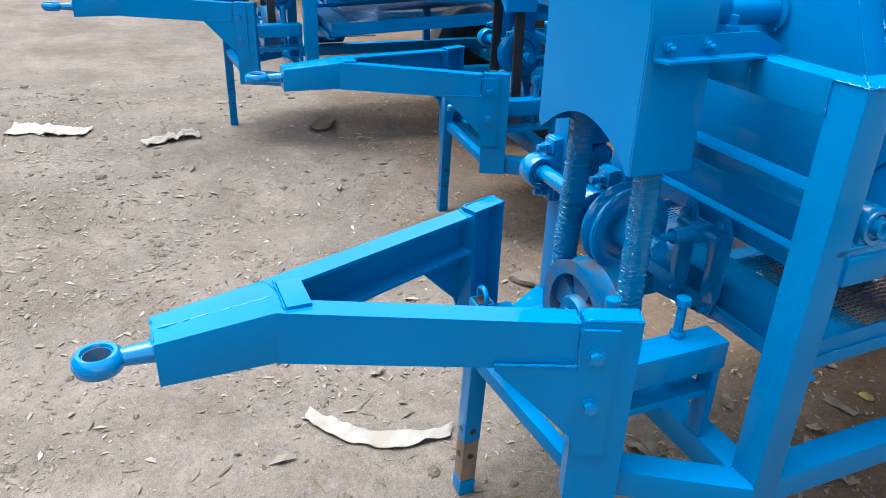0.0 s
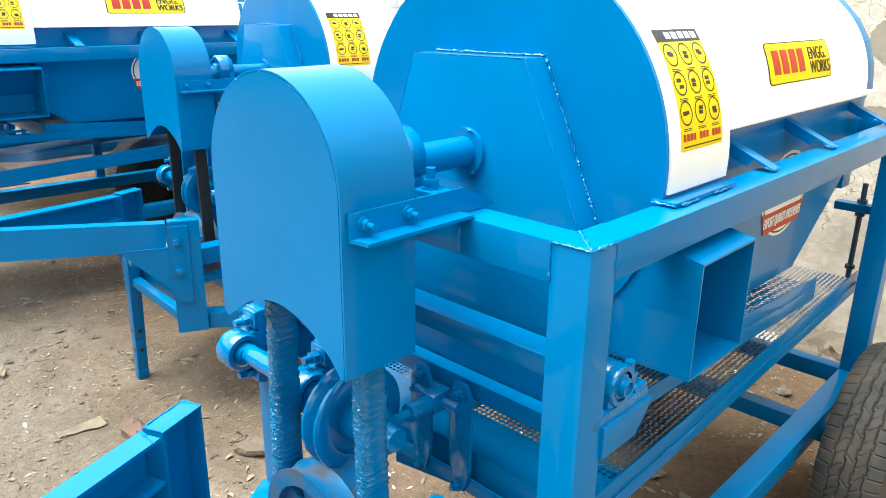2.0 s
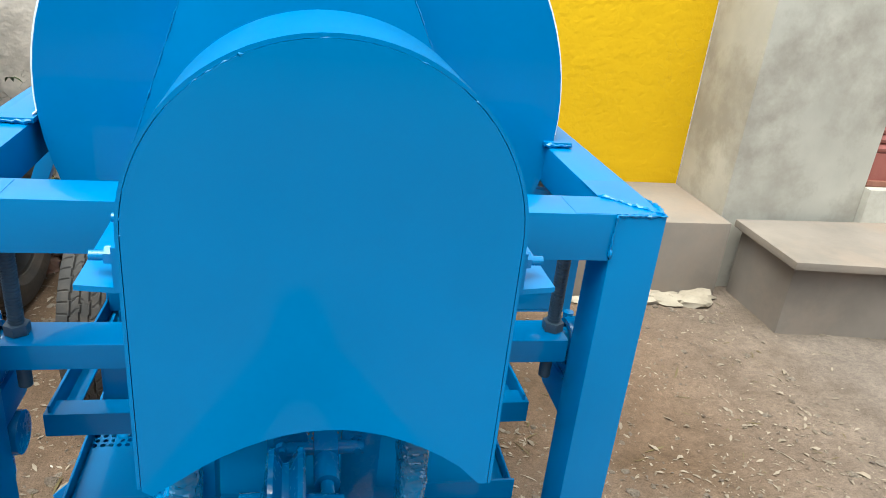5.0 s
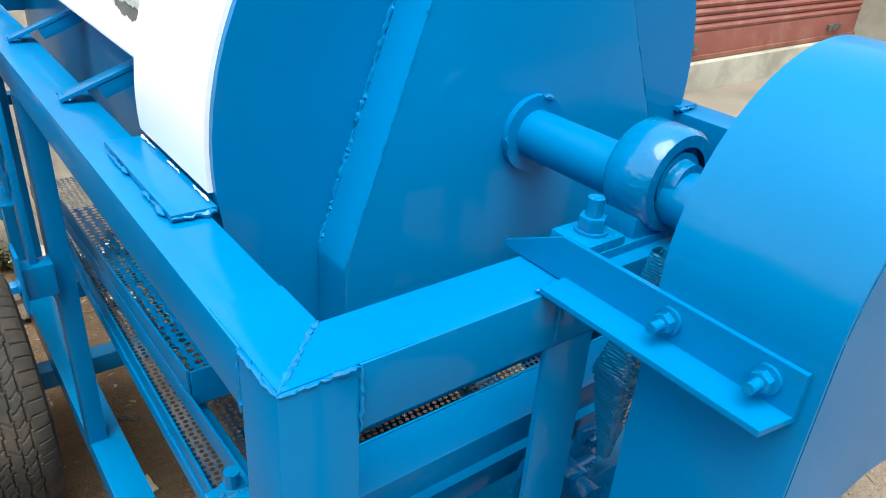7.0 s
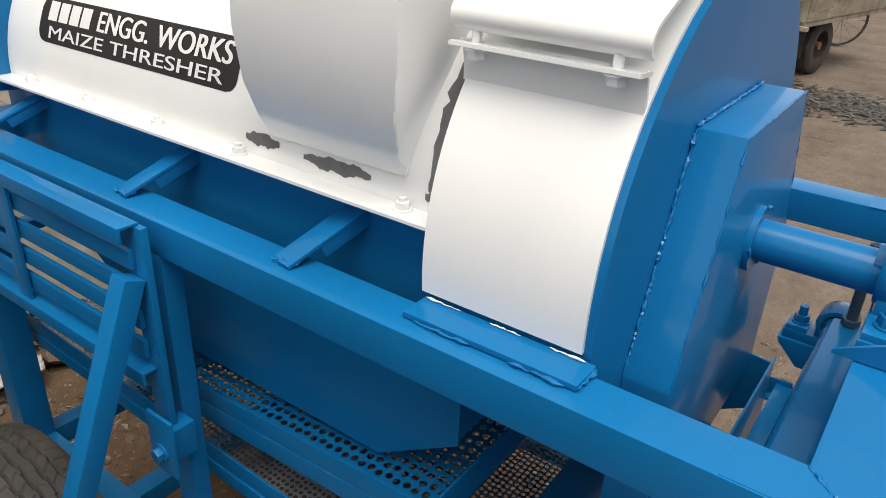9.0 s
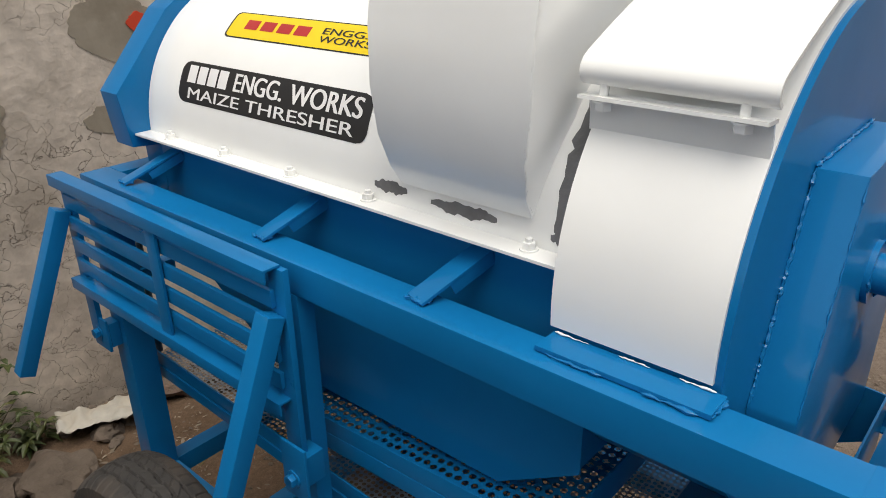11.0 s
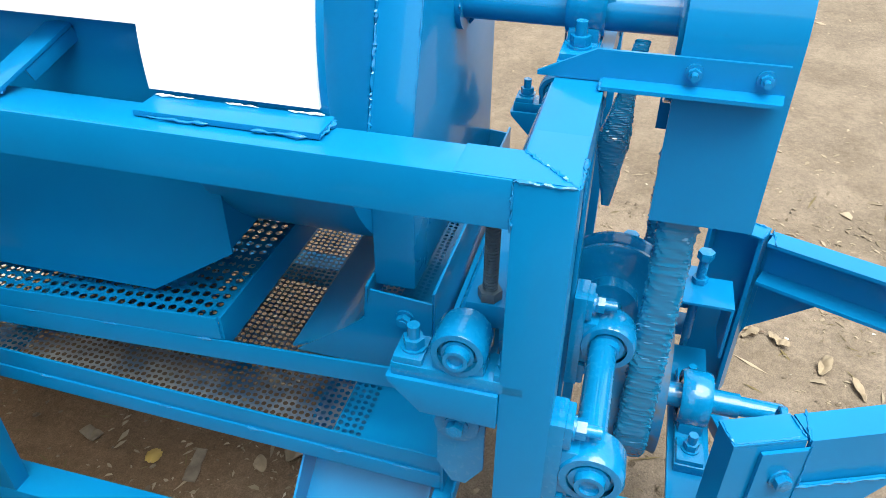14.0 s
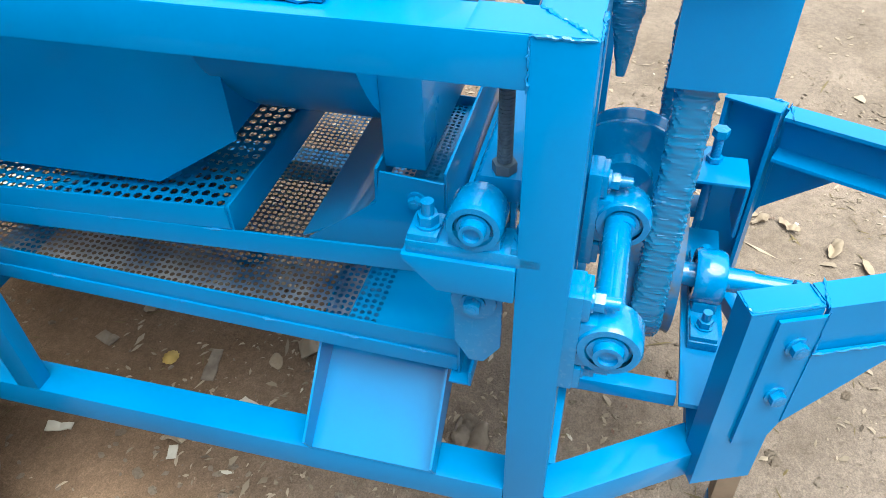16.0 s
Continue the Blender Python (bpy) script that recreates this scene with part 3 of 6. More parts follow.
    eye = part("hitch_eye", ring, CAST, th)
    part("eye_bore", lathe(B(), [(0.0242, -0.0125), (0.0230, -0.0125), (0.0230, 0.0125), (0.0242, 0.0125)], (0, -1.109, zr), "z", 32), WORN, eye, "bare worn steel bore")
    part("weld_bead", weld(B(), (-0.02, -1.022, zr + 0.016), (0.02, -1.022, zr + 0.016), 0.006, seed=1), WELD, eye)
    # jack leg
    lx, ly = -0.095, -0.346
    top, foot = Vector((lx, ly, 0.43)), Vector((lx - 0.045, ly, -0.150))
    at = lambda z: foot.lerp(top, (z + 0.150) / 0.58)
    part("jack_leg", beam(B(), at(0.02), top, 0.044, 0.044, (0, 1, 0), 0.006), BLUE, th)
    part("leg_tube", beam(B(), at(-0.115), at(0.0198), 0.042, 0.042, (0, 1, 0), 0.006), STUMP, th, "bare rusty lower end of the jack leg")
    part("leg_foot", beam(B(), at(-0.166), at(-0.1155), 0.044, 0.044, (0, 1, 0), 0.006), BLUE, th)
    # solid black discs paint the shade inside the pin holes
    for z in (0.055, -0.03):
        e = at(z)
        part("pin_hole_shade", rod(B(), (e.x + 0.0195, ly, z), (e.x + 0.0235, ly, z), 0.008, 12), BLACK, th)
        part("pin_hole_shade", rod(B(), (e.x, ly - 0.0195, z), (e.x, ly - 0.0232, z), 0.008, 12), BLACK, th)
    # black plate on the closed end, painted as the shade of an open tube
    part("leg_mouth_shade", box(B(), lx - 0.017, lx + 0.017, ly - 0.017, ly + 0.017, 0.4295, 0.4315, 0.001), BLACK, th)
    part("leg_loop", lathe(B(), [(0.017, -0.004), (0.020, -0.0055), (0.024, -0.004), (0.025, 0), (0.024, 0.004), (0.020, 0.0055), (0.017, 0.004), (0.016, 0), (0.017, -0.004)], (lx, ly, 0.440), "y", 32), CAST, th)
    part("leg_brace", beam(B(), (lx + 0.01, ly + 0.005, 0.27), (0.225, -0.27, 0.19), 0.034, 0.034), BLUE, th)
    # tie bar, bearing plate and belt tensioner
    part("tie_bar", box(B(), -0.245, 0.245, -0.25, -0.215, 0.205, 0.235), BLUE, th)
    part("bearing_plate", box(B(), -0.25, 0.204, -0.262, -0.19, 0.300, 0.311, 0.002), BLUE, th)
    part("plate_bar", box(B(), -0.228, -0.196, -0.188, 0.002, 0.270, 0.299, 0.002), BLUE, th)
    part("tension_beam", box(B(), 0.206, 0.272, -0.222, 0.012, 0.405, 0.467, 0.004), BLUE, th)
    part("tension_leg", box(B(), 0.226, 0.266, -0.008, 0.011, 0.2285, 0.4045, 0.003), BLUE, th)
    part("tension_shelf", box(B(), 0.206, 0.262, -0.222, -0.009, 0.335, 0.352, 0.003), BLUE, th)
    part("tension_angle", slab(B(), [(-0.276, 0.37), (-0.270, 0.37), (-0.270, 0.484), (-0.18, 0.484), (-0.18, 0.490), (-0.276, 0.490)], "x", 0.115, 0.2045, 0.001), BLUE, th)
    for x, y, z0, z in ((0.219, -0.075, 0.467, 0.538), (0.185, -0.214, 0.490, 0.545)):
        tb = B()
        rod(tb, (x, y, 0.352), (x, y, z), 0.009, 14)
        for k in range(int((z - z0 - 0.012) / 0.0032)):
            rod(tb, (x, y, z0 + 0.013 + 0.0032 * k), (x, y, z0 + 0.0146 + 0.0032 * k), 0.0096, 12)
        rod(tb, (x, y, z), (x, y, z + 0.016), 0.0155, 6, bev=0.001)
        rod(tb, (x, y, z0 + 0.001), (x, y, z0 + 0.012), 0.0155, 6, bev=0.001)
        part("tension_bolt", tb, CAST, th)


hitch_parts(thresher)


def holes(x0, x1, y0, y1, z, pitch, r, seg=8):
    """A perforated sheet: staggered rows of round holes, each with its own rim."""
    nx, ny = max(1, int((x1 - x0) / pitch)), max(1, int((y1 - y0) / (pitch * 0.87)))
    px, py = (x1 - x0) / nx, (y1 - y0) / ny
    verts, faces = [], []
    for j in range(ny):
        for i in range(nx):
            cx, cy = x0 + (i + 0.5) * px, y0 + (j + 0.5) * py
            ox = px * (0.25 if j % 2 else -0.25) * 0.9
            k = len(verts)
            for a in range(8):
                ang = math.pi / 4 * a
                ex, ey = math.cos(ang), math.sin(ang)
                m = 1 / max(abs(ex), abs(ey))
                verts.append((cx + ex * m * px / 2, cy + ey * m * py / 2, z))
            for a in range(8):
                ang = math.pi / 4 * a
                verts.append((cx + ox * 0.35 + r * math.cos(ang), cy + r * math.sin(ang), z))
            for a in range(8):
                b = (a + 1) % 8
                faces.append((k + a, k + b, k + 8 + b, k + 8 + a))
    d = bpy.data.meshes.new("sheet")
    d.from_pydata(verts, [], faces)
    bm = bmesh.new()
    bm.from_mesh(d)
    bpy.data.meshes.remove(d)
    return bm


def body_parts(th):
    # trough under the cylinder
    for s in (1, -1):
        tr = slab(B(), [(0.475, 1.085), (0.475, 0.745), (0.62, 0.652), (1.20, 0.645), (1.52, 0.86), (1.52, 1.085)], "x", *sorted((s * 0.283, s * 0.287)))
        part("trough_side", tr, BLUE, th)
        part("cover_flange", box(B(), *sorted((s * 0.286, s * 0.335)), 0.50, 1.53, 1.082, 1.087, 0.001), WHITE, th)
        for y in (0.56, 0.86, 1.05, 1.244, 1.43):
            rv = B()
            rod(rv, (s * 0.312, y, 1.086), (s * 0.312, y, 1.0895), 0.0125, 20)
            rod(rv, (s * 0.312, y, 1.0895), (s * 0.312, y, 1.0985), 0.0095, 6, bev=0.001)
            rod(rv, (s * 0.312, y, 1.0985), (s * 0.312, y, 1.1035), 0.0050, 10)
            part("bolt", rv, WHITE, th)
    part("trough_floor", slab(B(), [(-0.283, 0.66), (0.283, 0.66), (0.22, 0.60), (-0.22, 0.60)], "y", 0.62, 1.2), BLUE, th)
    part("trough_front", box(B(), -0.283, 0.283, 0.478, 0.482, 0.75, 1.08, 0), BLUE, th)
    part("cylinder_cover", strip(B(), arc(0, 1.085, 0.297, 0, 180, 60), "y", 0.497, 1.53, 0.004), WHITE, th, "white-painted half-round cylinder cover")
    # rear fan casing
    # it stands out past the cover on the rack's side only
    ring = arc(0, 1.06, 0.345, 90, 130, 3) + [(-0.358, 1.171), (-0.343, 1.058), (-0.282, 1.052), (-0.282, 0.80), (0.282, 0.80), (0.282, 1.052)] + arc(0, 1.085, 0.297, 0, 78, 6)
    rc = slab(B(), ring, "y", 1.531, 1.60, 0.003)
    part("rear_casing", rc, BLUE, th)
    # feed hood on the cover
    hood = [(-0.299, 1.126), (-0.322, 1.16), (-0.343, 1.21), (-0.354, 1.28), (-0.352, 1.36), (-0.337, 1.45), (-0.31, 1.54), (-0.26, 1.64)]
    hd = strip(B(), hood, "y", 0.535, 0.797, 0.004)
    slab(hd, hood + [(-0.05, 1.64), (-0.05, 1.38), (-0.16, 1.33), (-0.24, 1.25), (-0.28, 1.16)], "y", 0.792, 0.797)
    slab(hd, hood + [(-0.05, 1.64), (-0.05, 1.38), (-0.16, 1.33), (-0.24, 1.25), (-0.28, 1.16)], "y", 0.535, 0.540)
    for v in hd.verts:
        v.co.y += 0.030 * min(1, max(0, (1.28 - v.co.z) / 0.15)) if v.co.y < 0.56 else 0
    hd = part("feed_hood", hd, WHITE, th, "white-painted curved feed hood with patched primer")
    for k, (p, q) in enumerate(zip(hood, hood[1:])):
        ya, yb = (0.536 + 0.030 * min(1, max(0, (1.28 - z) / 0.15)) for z in (p[1], q[1]))
        part("weld_bead", weld(B(), (p[0], ya, p[1]), (q[0], yb, q[1]), 0.0022, 0.012, seed=k), WHITE, hd)
    # outlet duct of the blower
    y0, y1, z0, z1, x1 = 0.285, 0.485, 0.712, 0.917, 0.445
    duct = part("blower_duct", box(B(), 0.262, 0.27, y0, y1, z0, z1, 0.0), BLUE, th)
    part("duct_panel", slab(B(), [(0.27, z1 + 0.034), (x1, z1), (x1, z1 - 0.004), (0.27, z1 + 0.030)], "y", y0, y1), BLUE, duct)
    part("duct_panel", box(B(), 0.27, x1, y0, y1, z0, z0 + 0.004, 0.0), BLUE, duct)
    for y in (y0, y1 - 0.004):
        part("duct_panel", slab(B(), [(0.27, z1 + 0.029), (x1, z1 - 0.0045), (x1, z0 + 0.0045), (0.27, z0 + 0.0045)], "y", y, y + 0.004), BLUE, duct)
    # sieves: a shallow tray on angle bars above, a long deep-sided one below
    X = 0.338
    deep = lambda y: 0.475 + 0.038 * (y - 0.17)
    for s in (1, -1):
        bar = B()
        beam(bar, (s * X, 0.15, 0.623), (s * X, 1.25, 0.570), 0.004, 0.036, bev=0.001)
        beam(bar, (s * (X - 0.013), 0.15, 0.606), (s * (X - 0.013), 1.25, 0.553), 0.022, 0.004, bev=0.001)
        bar = part("upper_sieve_bar", bar, BLUE, th)
        tray = B()
        beam(tray, (s * (X - 0.001), 0.486, 0.646), (s * (X - 0.001), 1.25, 0.597), 0.004, 0.038, bev=0.001)
        part("upper_sieve_side", tray, BLUE, th)
        for k, y in enumerate((0.50, 0.66, 0.80, 0.99)):
            part("weld_bead", weld(B(), (s * (X + 0.002), y, 0.6405 - (y - 0.15) * 0.048), (s * (X + 0.002), y + 0.028, 0.6395 - (y - 0.13) * 0.048), 0.0026, 0.007, seed=k + 3), WELD, bar)
        side = B()
        beam(side, (s * X, 0.155, deep(0.155) - 0.018), (s * X, 1.65, deep(1.65) - 0.018), 0.004, 0.036, bev=0.001)
        side = part("lower_sieve_side", side, BLUE, th)
        low = B()
        beam(low, (s * (X + 0.003), 0.155, deep(0.155) - 0.051), (s * (X + 0.003), 1.65, deep(1.65) - 0.051), 0.005, 0.030, bev=0.001)
        beam(low, (s * (X - 0.012), 0.155, deep(0.155) - 0.0635), (s * (X - 0.012), 1.65, deep(1.65) - 0.0635), 0.024, 0.004, bev=0.001)
        part("lower_sieve_angle", low, BLUE, th)
        for k, y in enumerate((0.20, 0.31, 0.44, 0.60, 0.82, 1.1)):
            part("weld_bead", weld(B(), (s * (X + 0.005), y, deep(y) - 0.036), (s * (X + 0.005), y + 0.03, deep(y + 0.03) - 0.036), 0.0026, 0.007, seed=k + 8), WELD, side)
    up = holes(-X + 0.004, X - 0.004, 0.49, 1.24, 0.0, 0.020, 0.0066)
    for v in up.verts:
        v.co.z = 0.642 - (v.co.y - 0.49) * 0.064
    part("upper_sieve", up, BLUE, th, "blue sheet sieve with round holes", smooth=0)
    lo = holes(-X + 0.004, X - 0.004, 0.335, 1.63, 0.0, 0.0125, 0.0043)
    for v in lo.verts:
        v.co.z = deep(v.co.y) - 0.022
    part("lower_sieve", lo, SIEVE, th, "steel sieve with small round holes, oversprayed blue", smooth=0)
    strip_lo = holes(-X + 0.004, X - 0.004, 0.288, 0.3345, 0.0, 0.0125, 0.0043)
    for v in strip_lo.verts:
        v.co.z = deep(v.co.y) - 0.022
    part("lower_sieve_strip", strip_lo, BLUE, th, smooth=0)
    part("sieve_apron", slab(B(), [(0.160, deep(0.16) - 0.023), (0.2875, deep(0.2875) - 0.023), (0.2875, deep(0.2875) - 0.020), (0.160, deep(0.16) - 0.020)], "x", -X + 0.004, X - 0.004), BLUE, th)
    part("sieve_partition", box(B(), -X + 0.004, X - 0.004, 0.482, 0.487, 0.605, 0.664, 0.001), BLUE, th)
    part("return_pan", strip(B(), [(0.283, 0.715), (0.287, 0.662), (0.31, 0.632), (0.35, 0.604), (0.41, 0.574)], "x", -0.27, 0.27, 0.004), BLUE, th)
    part("pan_front", box(B(), -0.272, 0.272, 0.183, 0.187, 0.58, 0.722, 0.001), BLUE, th)
    for s in (1, -1):
        part("pan_side", slab(B(), [(0.276, 0.715), (0.186, 0.707), (0.186, 0.61), (0.253, 0.572), (0.40, 0.574), (0.285, 0.662)], "x", *sorted((s * 0.2725, s * 0.2765))), BLUE, th)
        part("bolt", bolt(B(), (s * 0.2765, 0.225, 0.675), "x", s, 0.011, 0.012), CAST, th)
    part("sieve_front", slab(B(), [(0.145, 0.595), (0.149, 0.595), (0.149, 0.627), (0.178, 0.627), (0.178, 0.631), (0.145, 0.631)], "x", -0.345, 0.345, 0.0008), BLUE, th)
    part("lower_sieve_front", box(B(), -0.345, 0.345, 0.150, 0.1545, 0.405, 0.474, 0.001), BLUE, th)
    part("tray_front", slab(B(), [(-0.15, 0.326), (0.33, 0.408), (0.33, 0.420), (-0.15, 0.408)], "y", 0.171, 0.175), BLUE, th)
    part("tray_floor", strip(B(), [(0.33, 0.406), (-0.15, 0.326)], "y", 0.176, 0.393, 0.004), BLUE, th)
    ch = B()
    slab(ch, [(-0.15, 0.43), (-0.42, 0.235), (-0.42, 0.23), (-0.15, 0.425)], "y", 0.175, 0.393)
    for y in (0.175, 0.389):
        slab(ch, [(-0.15, 0.445), (-0.265, 0.425), (-0.300, 0.402), (-0.438, 0.272), (-0.42, 0.23), (-0.15, 0.425)], "y", y, y + 0.004)
    part("grain_chute", ch, BLUE, th)
    # folding side rack
    rx = -0.458
    for z in (1.0, 0.76):
        part("rack_rail", slab(B(), [(rx - 0.020, z + 0.008), (rx + 0.012, z + 0.008), (rx + 0.012, z + 0.004), (rx - 0.016, z + 0.004), (rx - 0.016, z - 0.016), (rx - 0.020, z - 0.016)], "y", 0.92, 1.66, 0.0008), BLUE, th)
    part("rack_stile", box(B(), rx - 0.013, rx - 0.007, 1.254, 1.288, 0.765, 1.0, 0.001), BLUE, th)
    for z in (0.785, 0.835, 0.885, 0.935):
        part("rack_slat", box(B(), rx - 0.004, rx + 0.004, 0.93, 1.645, z, z + 0.030, 0.001), BLUE, th)
    for y, y2 in ((0.925, 0.935), (1.65, 1.68)):
        part("rack_arm", beam(B(), (rx - 0.012, y, 0.93), (rx - 0.155, y2, 0.575), 0.034, 0.034, (0, 1, 0), 0.003), BLUE, th)
        part("rack_post", box(B(), rx + 0.0045, rx + 0.016, y - 0.019, y + 0.019, 0.60, 1.003, 0.001), BLUE, th)
    lk = box(B(), -0.476, -0.470, 0.872, 0.934, 0.585, 0.695, 0.002)
    box(lk, -0.4695, -0.42, 0.892, 0.93, 0.60, 0.66, 0.002)
    bolt(lk, (-0.476, 0.905, 0.625), "x", -1, 0.012, 0.010)
    part("rack_hinge", lk, BLUE, th)
    lk = box(B(), -0.452, -0.446, 1.600, 1.672, 0.585, 0.665, 0.002)
    bolt(lk, (-0.452, 1.640, 0.625), "x", -1, 0.012, 0.010)
    box(lk, -0.4455, -0.4205, 1.60, 1.635, 0.595, 0.655, 0.002)
    part("rack_hinge", lk, BLUE, th)
    # axle
    part("axle", box(B(), -0.52, 0.52, 1.30, 1.35, 0.115, 0.165, 0.004), BLUE, th)


body_parts(thresher)


def wheel_parts(th):
    for s in (1, -1):
        c, r, w = (s * 0.545, 1.325, 0.14), 0.298, 0.082
        seg, cols = 528, 40
        prof = [(0.17, -0.8), (0.20, -1.0), (0.25, -1.02), (0.28, -0.93)]
        prof += [(r + 0.003 - 0.013 * abs(2 * k / cols - 1) ** 3, 0.82 * (2 * k / cols - 1)) for k in range(cols + 1)]
        prof += [(0.28, 0.93), (0.25, 1.02), (0.20, 1.0), (0.17, 0.8), (0.165, 0), (0.17, -0.8)]
        ty = lathe(B(), [(q, v * w) for q, v in prof], c, "x", seg)
        # wavy grooves round the tread, slanting sipes between them and slots over the shoulders
        for v in ty.verts:
            dy, dz, dx = v.co.y - c[1], v.co.z - c[2], (v.co.x - c[0]) / w
            q = math.hypot(dy, dz)
            if q < 0.276:
                continue
            k = round(math.atan2(dz, dy) / (2 * math.pi / seg))
            wave = dx - 0.016 * math.sin(k * math.pi / 9)
            cut = 0.0
            if min(abs(wave - g) for g in (-0.46, -0.15, 0.15, 0.46)) < 0.022:
                cut = 0.005
            elif abs(dx) > 0.54:
                cut = 0.0035 if k % 9 < 1 else 0.0
            elif (k + round(dx * 22)) % 9 < 1 and 0.20 < abs(dx) < 0.42:
                cut = 0.003
            elif (k - round(dx * 30)) % 18 < 1 and abs(dx) < 0.10:
                cut = 0.0025
            v.co.y, v.co.z = c[1] + dy * (q - cut) / q, c[2] + dz * (q - cut) / q
        tyre = part("tyre", ty, RUBBER, th, "worn black rubber tyre dusted with dry mud", smooth=18)
        rm = lathe(B(), [(0.0, 0.0), (0.06, 0.0), (0.08, -0.015), (0.15, -0.015), (0.158, -0.055), (0.172, -0.06), (0.165, 0.0), (0.172, 0.06), (0.158, 0.055), (0.15, 0.005), (0.0, 0.02)], c, "x", 40)
        part("rim", rm, BELT, tyre)


wheel_parts(thresher)
# a lettered oval badge, stickers and the white parts' details
def curved(parent, name, mat, cx, cz, r, a0, a1, y0, y1, lift, n=16, label="", cut=0.0):
    """A sticker bent round a cylinder along y, from angle a0 to a1 and from y0 to y1, its corners rounded off by cut."""
    b = B()
    P = arc(cx, cz, r + lift, a0, a1, n)
    tall = abs(radians(a1 - a0)) * r
    rows = []
    for i, p in enumerate(P):
        near = min(i, n - i) / n * tall
        d = cut - math.sqrt(max(0.0, cut * cut - (cut - near) ** 2)) if near < cut else 0.0
        rows.append([b.verts.new((p[0], y, p[1])) for y in (y0 + d, y1 - d)])
    for i in range(n):
        b.faces.new((rows[i][0], rows[i][1], rows[i + 1][1], rows[i + 1][0]))
    bmesh.ops.recalc_face_normals(b, faces=b.faces[:])
    for f in b.faces:
        c = f.calc_center_median()
        if f.normal.x * (c.x - cx) + f.normal.z * (c.z - cz) < 0:
            f.normal_flip()
    return part(name, b, mat, parent, label)


def glyphs(text, spacing=1.0):
    """The outline mesh of a word in the built-in font, one unit high, as points and faces."""
    c = bpy.data.curves.new("word", "FONT")
    c.body, c.size, c.space_character = text, 1.4, spacing
    o = bpy.data.objects.new("word", c)
    d = bpy.data.meshes.new_from_object(o)
    bpy.data.objects.remove(o)
    bpy.data.curves.remove(c)
    return d


def word_on(parent, name, text, mat, to, w, h):
    """A word laid on a surface: to(u, v) gives the place for u along w and v up h."""
    d = glyphs(text)
    b = B()
    b.from_mesh(d)
    bpy.data.meshes.remove(d)
    xs = [v.co.x for v in b.verts]
    zs = [v.co.y for v in b.verts]
    # three passes side by side thicken the strokes, each a hair above the last
    wide = B()
    x0, sx, z0, sz = min(xs), max(xs) - min(xs), min(zs), max(zs) - min(zs)
    for k in range(3):
        more = b.copy()
        for v in more.verts:
            at = Vector(to((v.co.x - x0) / sx * w + (k - 1) * 0.055 * h, (v.co.y - z0) / sz * h))
            v.co = at + Vector((math.copysign(0.00025 * k, at.x), 0, 0))
        join(wide, more, 0)
    b.free()
    return part(name, wide, mat, parent)


